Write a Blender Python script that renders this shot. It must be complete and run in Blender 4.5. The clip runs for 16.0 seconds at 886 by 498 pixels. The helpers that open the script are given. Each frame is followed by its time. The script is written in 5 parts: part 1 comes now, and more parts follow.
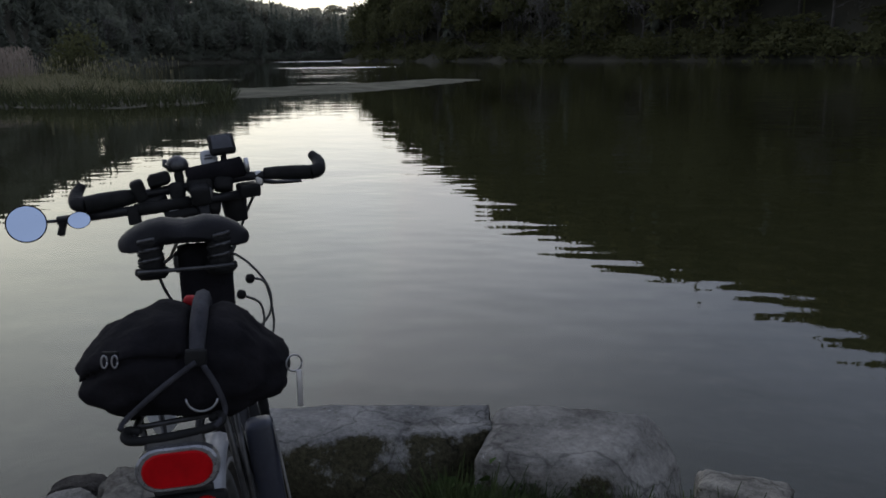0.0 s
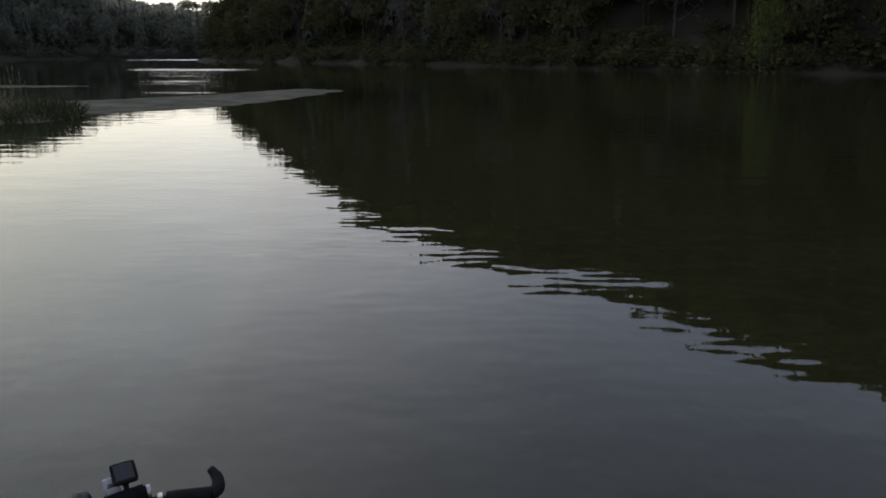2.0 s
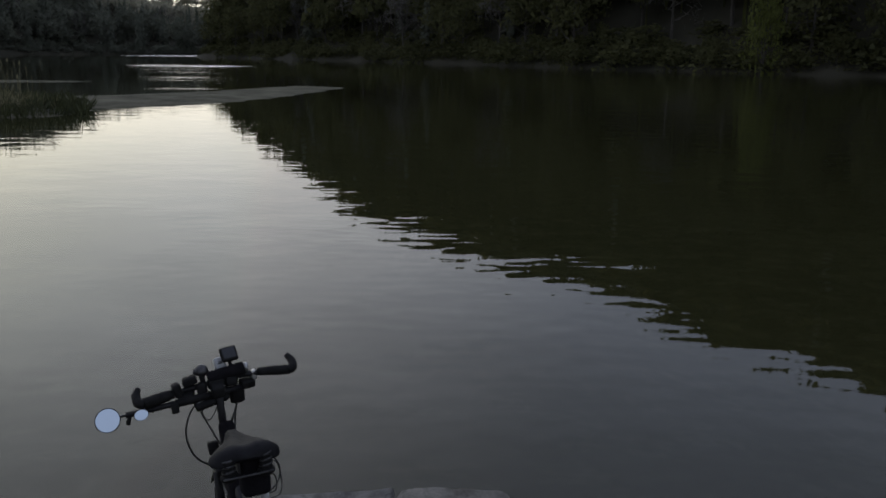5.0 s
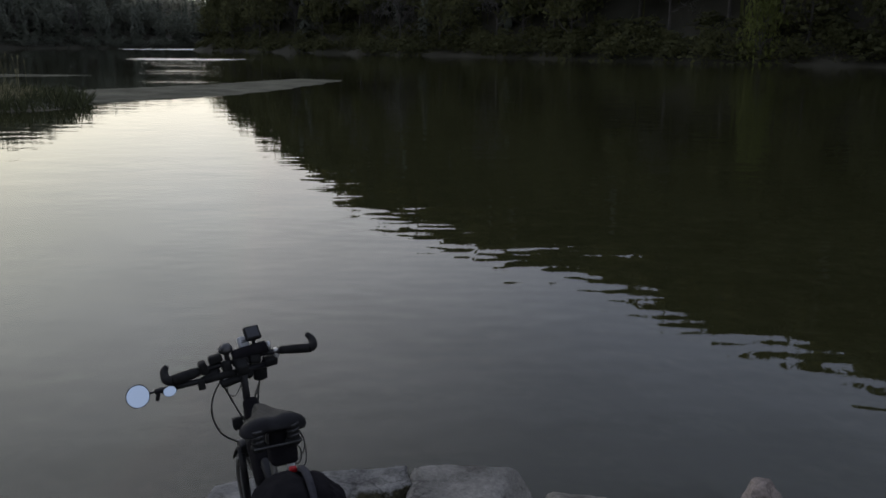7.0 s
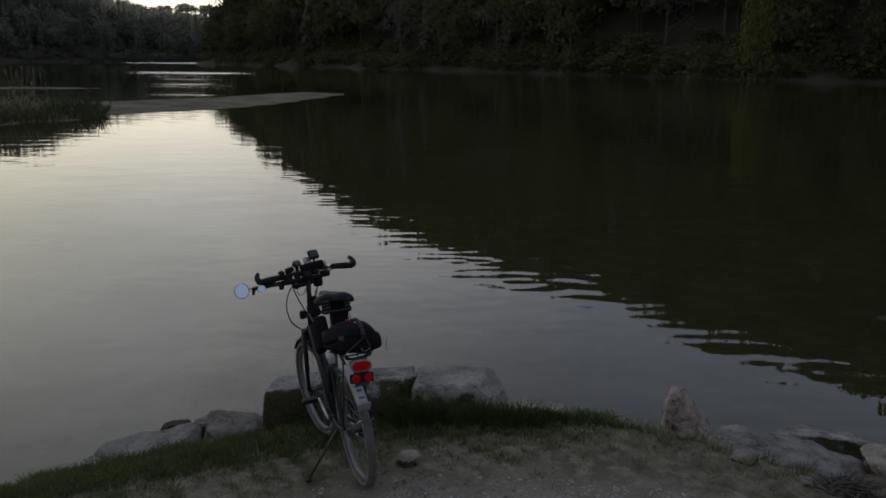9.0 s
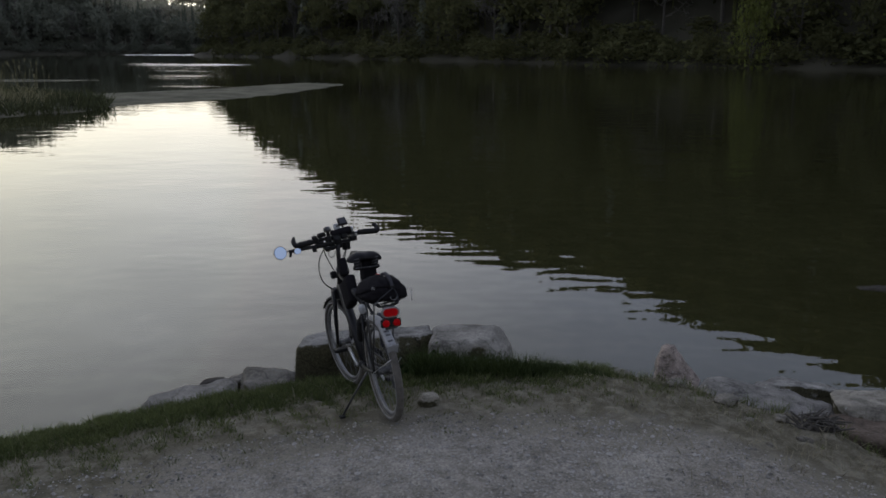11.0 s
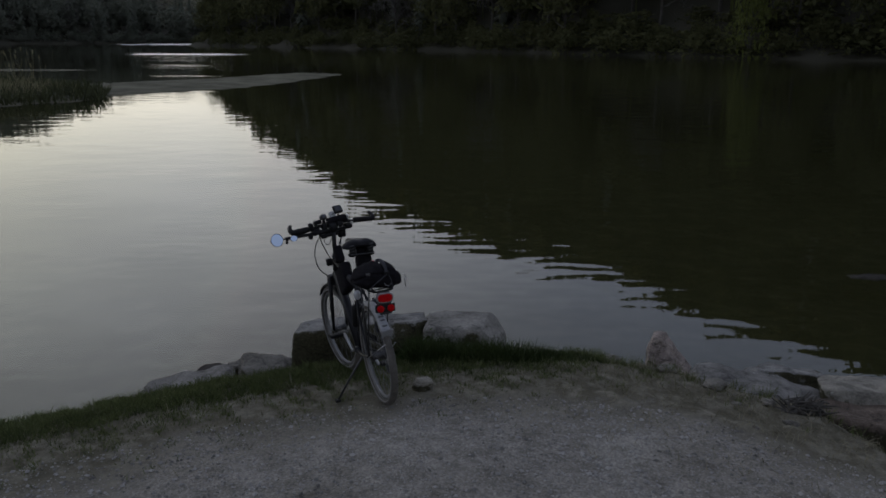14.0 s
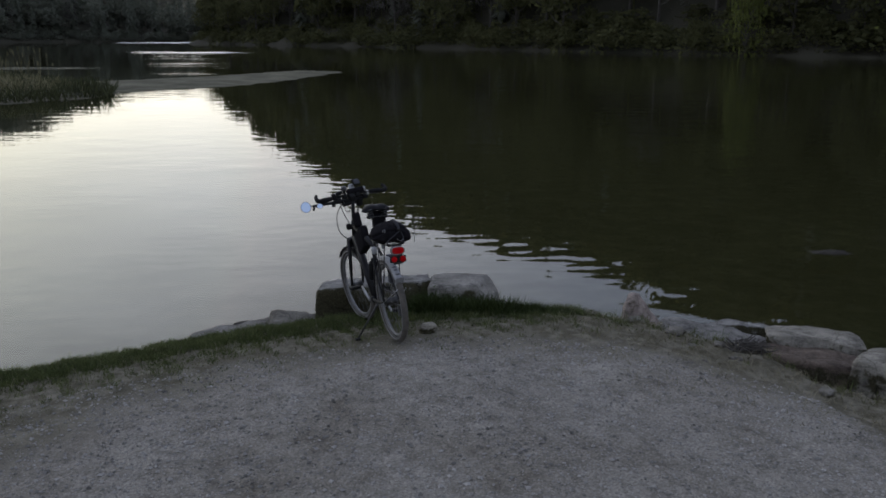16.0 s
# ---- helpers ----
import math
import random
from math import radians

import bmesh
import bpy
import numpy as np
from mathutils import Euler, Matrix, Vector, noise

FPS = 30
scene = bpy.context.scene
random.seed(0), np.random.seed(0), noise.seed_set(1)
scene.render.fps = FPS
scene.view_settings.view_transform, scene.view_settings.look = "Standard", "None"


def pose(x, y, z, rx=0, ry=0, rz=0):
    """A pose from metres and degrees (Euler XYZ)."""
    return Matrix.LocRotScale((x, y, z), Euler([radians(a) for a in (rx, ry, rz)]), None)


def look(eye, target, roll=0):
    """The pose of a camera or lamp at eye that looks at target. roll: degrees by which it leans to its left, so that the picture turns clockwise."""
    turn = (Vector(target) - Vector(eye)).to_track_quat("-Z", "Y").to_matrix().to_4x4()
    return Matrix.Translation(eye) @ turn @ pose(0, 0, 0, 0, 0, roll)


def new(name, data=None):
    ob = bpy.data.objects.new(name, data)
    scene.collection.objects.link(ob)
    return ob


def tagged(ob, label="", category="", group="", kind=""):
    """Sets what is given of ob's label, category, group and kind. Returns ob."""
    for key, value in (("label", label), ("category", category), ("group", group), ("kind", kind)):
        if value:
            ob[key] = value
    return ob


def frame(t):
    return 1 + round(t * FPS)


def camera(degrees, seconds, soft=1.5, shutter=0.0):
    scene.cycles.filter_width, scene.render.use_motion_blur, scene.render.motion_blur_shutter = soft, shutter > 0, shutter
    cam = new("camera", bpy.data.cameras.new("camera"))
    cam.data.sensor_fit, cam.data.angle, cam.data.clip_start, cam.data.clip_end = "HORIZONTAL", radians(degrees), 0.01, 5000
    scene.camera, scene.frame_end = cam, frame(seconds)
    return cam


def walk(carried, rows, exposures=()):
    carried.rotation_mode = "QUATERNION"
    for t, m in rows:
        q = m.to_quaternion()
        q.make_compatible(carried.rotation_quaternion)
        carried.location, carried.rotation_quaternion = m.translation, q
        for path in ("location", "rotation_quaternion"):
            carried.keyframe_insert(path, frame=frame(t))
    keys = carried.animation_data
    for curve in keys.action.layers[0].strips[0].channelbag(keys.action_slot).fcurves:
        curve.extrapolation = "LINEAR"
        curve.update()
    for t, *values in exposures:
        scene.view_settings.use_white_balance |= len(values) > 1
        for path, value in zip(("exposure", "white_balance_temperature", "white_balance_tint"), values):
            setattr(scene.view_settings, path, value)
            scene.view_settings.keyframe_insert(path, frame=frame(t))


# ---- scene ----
cam = camera(57.1, 16.0, 1.65)
PATH = [
    (0, (0.574, -1.096, 1.344), (0.212, 0.815, 0.88), -1.0),
    (0.5, (0.569, -1.095, 1.48), (0.196, 0.814, 1.016), -0.2),
    (1, (0.581, -1.109, 1.749), (0.292, 0.813, 1.279), -1.0),
    (1.5, (0.546, -1.131, 2.055), (0.397, 0.809, 1.588), 0.3),
    (2, (0.532, -1.137, 2.29), (0.497, 0.807, 1.822), -0.0),
    (2.5, (0.523, -1.121, 2.335), (0.486, 0.816, 1.836), -0.4),
    (3, (0.53, -1.173, 2.346), (0.498, 0.768, 1.864), -0.5),
    (3.5, (0.527, -1.443, 2.366), (0.499, 0.51, 1.937), 0.0),
    (4, (0.517, -1.89, 2.358), (0.495, 0.059, 1.911), 1.2),
    (4.2, (0.526, -1.979, 2.35), (0.497, -0.034, 1.885), 0.5),
    (6.5, (0.455, -2.361, 2.349), (0.427, -0.42, 1.868), 0.4),
    (7, (0.444, -2.346, 2.336), (0.42, -0.407, 1.846), 0.2),
    (7.5, (0.457, -2.619, 2.361), (0.434, -0.678, 1.878), 0.2),
    (8, (0.479, -2.998, 2.351), (0.452, -1.057, 1.87), -0.3),
    (8.5, (0.511, -3.585, 2.365), (0.492, -1.618, 2.006), 0.4),
    (9, (0.487, -4.175, 2.37), (0.463, -2.228, 1.913), 0.4),
    (11.5, (0.373, -4.875, 2.35), (0.354, -2.935, 1.865), 0.0),
    (12, (0.377, -4.848, 2.352), (0.36, -2.91, 1.86), 0.2),
    (12.5, (0.379, -4.8, 2.331), (0.364, -2.86, 1.846), 0.0),
    (13, (0.402, -4.829, 2.338), (0.384, -2.889, 1.854), -0.0),
    (13.5, (0.41, -4.754, 2.3), (0.394, -2.823, 1.778), 0.4),
    (14, (0.407, -4.973, 2.355), (0.393, -3.037, 1.853), 0.1),
    (14.5, (0.414, -5.374, 2.365), (0.404, -3.412, 1.977), 0.3),
    (15, (0.409, -5.761, 2.374), (0.395, -3.82, 1.892), 0.0),
    (15.5, (0.399, -6.012, 2.378), (0.384, -4.076, 1.876), 0.1),
    (16, (0.392, -6.135, 2.369), (0.38, -4.2, 1.862), -0.0),
]
walk(cam, [(t, look(eye, target, roll)) for t, eye, target, roll in PATH], exposures=[(0, 0.28, 6400, 10), (0.5, 0.31, 6425, 10), (1, 0.20, 6450, 10), (2, 0.17, 6500, 10), (2.5, 0.11, 6525, 10), (3, 0.06, 6550, 10), (3.5, -0.34, 6550, 10), (4, -0.29, 6550, 10), (4.2, -0.24, 6550, 10), (6.5, 0.39, 6550, 10), (7, 0.21, 6610, 10), (7.5, -0.33, 6670, 10), (8, -0.52, 6730, 10), (8.5, -0.49, 6790, 10), (9, -0.11, 6850, 10), (11.5, 0.39, 6600, 10), (12, 0.31, 6550, 10), (12.5, 0.21, 6500, 10), (13, 0.26, 6493, 10), (13.5, 0.29, 6486, 10), (14, -0.15, 6479, 10), (14.5, -0.31, 6471, 10), (15, -0.13, 6464, 10), (15.5, 0.26, 6457, 10), (16, 0.43, 6450, 10)])

# ---- world and light ----
WATER = -0.7
SUN_AZ = -43.0
world = bpy.data.worlds.new("dusk_sky")
scene.world = world
world.use_nodes = True
wn, wl = world.node_tree.nodes, world.node_tree.links
wn.clear()
sky = wn.new("ShaderNodeTexSky")
sky.sky_type = "NISHITA"
sky.sun_disc = False
sky.sun_elevation = radians(4.0)
sky.sun_rotation = radians(SUN_AZ)
sky.air_density, sky.dust_density, sky.ozone_density = 1.0, 0.4, 2.0
soften = wn.new("ShaderNodeHueSaturation")
soften.inputs["Saturation"].default_value = 0.4
clear = wn.new("ShaderNodeBackground")
clear.inputs["Strength"].default_value = 0.05
wl.new(sky.outputs[0], soften.inputs["Color"])
wl.new(soften.outputs[0], clear.inputs["Color"])
# thin high haze: bright and cream towards the set sun, blue-grey behind
place = wn.new("ShaderNodeTexCoord")
toward = wn.new("ShaderNodeVectorMath")
toward.operation = "DOT_PRODUCT"
toward.inputs[1].default_value = Vector((math.sin(radians(SUN_AZ)), math.cos(radians(SUN_AZ)), 0.08)).normalized()
wl.new(place.outputs["Generated"], toward.inputs[0])
span = wn.new("ShaderNodeMapRange")
span.inputs[1].default_value, span.inputs[2].default_value = -1.0, 1.0
wl.new(toward.outputs["Value"], span.inputs[0])
haze = wn.new("ShaderNodeValToRGB")
haze.color_ramp.interpolation = "CARDINAL"
for e, (p, c) in zip([haze.color_ramp.elements[0], *(haze.color_ramp.elements.new(k) for k in (0.5, 0.8, 0.93, 0.965)), haze.color_ramp.elements[-1]], ((0.0, (0.31, 0.332, 0.38)), (0.5, (0.335, 0.365, 0.435)), (0.8, (0.425, 0.453, 0.53)), (0.93, (0.95, 0.925, 0.90)), (0.965, (1.12, 1.04, 0.94)), (1.0, (1.15, 1.01, 0.82)))):
    e.position, e.color = p, (*c, 1)
wl.new(span.outputs[0], haze.inputs[0])
upward = wn.new("ShaderNodeSeparateXYZ")
wl.new(place.outputs["Generated"], upward.inputs[0])
warmth = wn.new("ShaderNodeValToRGB")
for e, (p, c) in zip([warmth.color_ramp.elements[0], *(warmth.color_ramp.elements.new(k) for k in (0.08, 0.17, 0.3)), warmth.color_ramp.elements[-1]], ((0.0, (1.03, 0.93, 0.76)), (0.08, (1.015, 0.965, 0.895)), (0.17, (0.97, 0.975, 1.0)), (0.3, (0.945, 0.975, 1.065)), (0.5, (0.93, 0.975, 1.125)))):
    e.position, e.color = p, (*c, 1)
wl.new(upward.outputs["Z"], warmth.inputs[0])
tint = wn.new("ShaderNodeMix")
tint.data_type, tint.blend_type = "RGBA", "MULTIPLY"
tint.inputs[0].default_value = 1.0
clouds = wn.new("ShaderNodeTexNoise")
clouds.inputs["Scale"].default_value, clouds.inputs["Detail"].default_value, clouds.inputs["Roughness"].default_value = 2.6, 4.0, 0.55
flat = wn.new("ShaderNodeMapping")
flat.inputs["Scale"].default_value = (1.0, 1.0, 3.0)
wl.new(place.outputs["Generated"], flat.inputs[0])
wl.new(flat.outputs[0], clouds.inputs["Vector"])
uneven = wn.new("ShaderNodeMapRange")
uneven.inputs[1].default_value, uneven.inputs[2].default_value, uneven.inputs[3].default_value, uneven.inputs[4].default_value = 0.3, 0.7, 0.88, 1.12
wl.new(clouds.outputs[0], uneven.inputs[0])
drift = wn.new("ShaderNodeVectorMath")
drift.operation = "SCALE"
wl.new(haze.outputs[0], drift.inputs[0])
wl.new(uneven.outputs[0], drift.inputs["Scale"])
wl.new(drift.outputs[0], tint.inputs[6])
wl.new(warmth.outputs[0], tint.inputs[7])
veil = wn.new("ShaderNodeBackground")
veil.inputs["Strength"].default_value = 1.0
wl.new(tint.outputs[2], veil.inputs["Color"])
both = wn.new("ShaderNodeAddShader")
out = wn.new("ShaderNodeOutputWorld")
wl.new(clear.outputs[0], both.inputs[0])
wl.new(veil.outputs[0], both.inputs[1])
wl.new(both.outputs[0], out.inputs["Surface"])

lamp = bpy.data.lights.new("sun", "SUN")
lamp.energy, lamp.angle, lamp.color = 2.0, radians(0.5), (1.0, 0.88, 0.7)
sun = new("sun", lamp)
sun.matrix_world = look((0, 0, 50), (-math.sin(radians(SUN_AZ)) * 50, -math.cos(radians(SUN_AZ)) * 50, 50 - 1.4))


# ---- materials ----
def nodes_of(name):
    m = bpy.data.materials.new(name)
    m.use_nodes = True
    return m, m.node_tree.nodes, m.node_tree.links, m.node_tree.nodes["Principled BSDF"]


def noise_node(n, l, scale, detail=6, rough=0.6, world_space=True, stretch=None):
    co = n.new("ShaderNodeNewGeometry" if world_space else "ShaderNodeTexCoord")
    src = co.outputs["Position" if world_space else "Object"]
    if stretch:
        mp = n.new("ShaderNodeMapping")
        mp.inputs["Scale"].default_value = stretch
        l.new(src, mp.inputs[0])
        src = mp.outputs[0]
    t = n.new("ShaderNodeTexNoise")
    t.inputs["Scale"].default_value, t.inputs["Detail"].default_value, t.inputs["Roughness"].default_value = scale, detail, rough
    l.new(src, t.inputs["Vector"])
    return t


def ramp_node(n, l, src, stops):
    r = n.new("ShaderNodeValToRGB")
    r.color_ramp.elements[0].position, r.color_ramp.elements[-1].position = stops[0][0], stops[-1][0]
    for p, _ in stops[1:-1]:
        r.color_ramp.elements.new(p)
    for e, (p, c) in zip(r.color_ramp.elements, stops):
        e.position, e.color = p, (*c, 1)
    l.new(src, r.inputs[0])
    return r


def mixed(n, l, fac, a, b, mode="MIX"):
    m = n.new("ShaderNodeMix")
    m.data_type, m.blend_type = "RGBA", mode
    for src, k in ((fac, 0), (a, 6), (b, 7)):
        if isinstance(src, (int, float)):
            m.inputs[k].default_value = src
        elif isinstance(src, tuple):
            m.inputs[k].default_value = (*src, 1)
        else:
            l.new(src, m.inputs[k])
    return m.outputs[2]


def surface(name, c1, c2, scale=8.0, rough=0.6, bump=0.0, bump_scale=60.0, metal=0.0, wear=None, world_space=False, random_tone=0.0, spec=0.5):
    """A material that varies between two colours at two scales, with fine relief and optional worn patches."""
    m, n, l, b = nodes_of(name)
    big = noise_node(n, l, scale, 5, 0.6, world_space)
    fine = noise_node(n, l, scale * 9, 4, 0.7, world_space)
    f = n.new("ShaderNodeMath")
    f.operation = "MULTIPLY_ADD"
    l.new(fine.outputs[0], f.inputs[0])
    f.inputs[1].default_value = 0.5
    l.new(big.outputs[0], f.inputs[2])
    r = ramp_node(n, l, f.outputs[0], [(0.5, c1), (0.95, c2)])
    col = r.outputs[0]
    if wear:
        spots = noise_node(n, l, scale * 3, 8, 0.75, world_space)
        wr = ramp_node(n, l, spots.outputs[0], [(0.58, (0, 0, 0)), (0.68, (1, 1, 1))])
        col = mixed(n, l, wr.outputs[0], col, wear)
    if random_tone:
        info = n.new("ShaderNodeObjectInfo")
        rr = ramp_node(n, l, info.outputs["Random"], [(0.0, (1 - random_tone,) * 3), (1.0, (1 + random_tone,) * 3)])
        col = mixed(n, l, 1.0, col, rr.outputs[0], "MULTIPLY")
    l.new(col, b.inputs["Base Color"])
    rg = n.new("ShaderNodeMapRange")
    rg.inputs[3].default_value, rg.inputs[4].default_value = max(0.02, rough - 0.12), min(1, rough + 0.12)
    l.new(fine.outputs[0], rg.inputs[0])
    l.new(rg.outputs[0], b.inputs["Roughness"])
    b.inputs["Metallic"].default_value = metal
    b.inputs["Specular IOR Level"].default_value = spec
    if bump:
        t = noise_node(n, l, bump_scale, 6, 0.65, world_space)
        bp = n.new("ShaderNodeBump")
        bp.inputs["Strength"].default_value = 1.0
        bp.inputs["Distance"].default_value = bump
        l.new(t.outputs[0], bp.inputs["Height"])
        l.new(bp.outputs[0], b.inputs["Normal"])
    return m


def foliage(name, dark, light, scale=3.0, thin=0.0):
    """Leaves: the tone varies from leaf to leaf and from clump to clump."""
    m, n, l, b = nodes_of(name)
    geo = n.new("ShaderNodeNewGeometry")
    big = noise_node(n, l, scale, 3, 0.6)
    f = n.new("ShaderNodeMath")
    f.operation = "MULTIPLY_ADD"
    l.new(geo.outputs["Random Per Island"], f.inputs[0])
    f.inputs[1].default_value = 0.5
    l.new(big.outputs[0], f.inputs[2])
    r = ramp_node(n, l, f.outputs[0], [(0.35, dark), (1.0, light)])
    l.new(r.outputs[0], b.inputs["Base Color"])
    b.inputs["Roughness"].default_value = 0.75
    b.inputs["Specular IOR Level"].default_value = 0.15
    if thin:
        tl = n.new("ShaderNodeBsdfTranslucent")
        l.new(r.outputs[0], tl.inputs["Color"])
        mx = n.new("ShaderNodeMixShader")
        mx.inputs[0].default_value = thin
        l.new(b.outputs[0], mx.inputs[1])
        l.new(tl.outputs[0], mx.inputs[2])
        l.new(mx.outputs[0], n["Material Output"].inputs["Surface"])
    return m


def ground_material():
    """Packed grey gravel that gives way to soil and moss along the bank and to mud under water."""
    m, n, l, b = nodes_of("gravel_and_soil")
    at = n.new("ShaderNodeAttribute")
    at.attribute_name = "cover"
    sep = n.new("ShaderNodeSeparateColor")
    l.new(at.outputs["Color"], sep.inputs[0])
    big = noise_node(n, l, 0.9, 6, 0.65)
    grit = n.new("ShaderNodeTexVoronoi")
    pos = n.new("ShaderNodeNewGeometry")
    grit.inputs["Scale"].default_value = 80.0
    l.new(pos.outputs["Position"], grit.inputs["Vector"])
    fine = noise_node(n, l, 210.0, 3, 0.7)
    tone = ramp_node(n, l, grit.outputs["Color"], [(0.1, (0.165, 0.158, 0.147)), (0.55, (0.222, 0.213, 0.20)), (0.92, (0.295, 0.284, 0.268))])
    dust = ramp_node(n, l, big.outputs[0], [(0.32, (0.72, 0.69, 0.64)), (0.5, (0.98, 0.97, 0.95)), (0.68, (1.2, 1.2, 1.19))])
    gravel = mixed(n, l, 1.0, tone.outputs[0], dust.outputs[0], "MULTIPLY")
    mid = noise_node(n, l, 7.0, 7, 0.72)
    md = ramp_node(n, l, mid.outputs[0], [(0.3, (0.62, 0.60, 0.57)), (0.5, (1.0, 1.0, 1.0)), (0.72, (1.22, 1.21, 1.19))])
    gravel = mixed(n, l, 1.0, gravel, md.outputs[0], "MULTIPLY")
    fr = ramp_node(n, l, fine.outputs[0], [(0.3, (0.85, 0.85, 0.85)), (0.7, (1.12, 1.12, 1.12))])
    gravel = mixed(n, l, 1.0, gravel, fr.outputs[0], "MULTIPLY")
    gravel = mixed(n, l, 1.0, gravel, (0.975, 0.955, 0.905), "MULTIPLY")
    soil_n = noise_node(n, l, 6.0, 8, 0.7)
    soil = ramp_node(n, l, soil_n.outputs[0], [(0.3, (0.045, 0.043, 0.028)), (0.48, (0.103, 0.094, 0.068)), (0.58, (0.155, 0.142, 0.11)), (0.75, (0.235, 0.217, 0.178))])
    edge = n.new("ShaderNodeMath")
    edge.operation = "MULTIPLY_ADD"
    l.new(soil_n.outputs[0], edge.inputs[0])
    edge.inputs[1].default_value = 0.9
    l.new(sep.outputs[0], edge.inputs[2])
    em = ramp_node(n, l, edge.outputs[0], [(0.62, (0, 0, 0)), (0.85, (0.45, 0.45, 0.45)), (1.12, (1, 1, 1))])
    col = mixed(n, l, em.outputs[0], gravel, soil.outputs[0])
    mud_n = noise_node(n, l, 1.4, 6, 0.7)
    mud = ramp_node(n, l, mud_n.outputs[0], [(0.38, (0.010, 0.011, 0.008)), (0.52, (0.035, 0.035, 0.024)), (0.7, (0.11, 0.105, 0.075))])
    col = mixed(n, l, sep.outputs[1], col, mud.outputs[0])
    wood_n = noise_node(n, l, 0.05, 6, 0.7)
    wood = ramp_node(n, l, wood_n.outputs[0], [(0.3, (0.026, 0.026, 0.018)), (0.7, (0.055, 0.05, 0.036))])
    col = mixed(n, l, sep.outputs[2], col, wood.outputs[0])
    # far ridge slopes: meadow tone, paled with distance to stand in for haze
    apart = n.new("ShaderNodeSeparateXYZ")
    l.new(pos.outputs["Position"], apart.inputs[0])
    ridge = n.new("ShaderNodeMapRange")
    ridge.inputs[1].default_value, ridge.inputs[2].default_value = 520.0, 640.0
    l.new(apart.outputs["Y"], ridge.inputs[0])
    hazed_meadow = ramp_node(n, l, noise_node(n, l, 0.012, 4, 0.6).outputs[0], [(0.35, (0.15, 0.15, 0.105)), (0.65, (0.26, 0.25, 0.18))])
    col = mixed(n, l, ridge.outputs[0], col, hazed_meadow.outputs[0])
    l.new(col, b.inputs["Base Color"])
    b.inputs["Roughness"].default_value = 0.9
    b.inputs["Specular IOR Level"].default_value = 0.1
    h = n.new("ShaderNodeMath")
    h.operation = "MULTIPLY_ADD"
    l.new(grit.outputs["Distance"], h.inputs[0])
    h.inputs[1].default_value = -0.006
    f2 = n.new("ShaderNodeMath")
    f2.operation = "MULTIPLY"
    l.new(fine.outputs[0], f2.inputs[0])
    f2.inputs[1].default_value = 0.004
    l.new(f2.outputs[0], h.inputs[2])
    bp = n.new("ShaderNodeBump")
    bp.inputs["Distance"].default_value = 1.0
    l.new(h.outputs[0], bp.inputs["Height"])
    l.new(bp.outputs[0], b.inputs["Normal"])
    return m


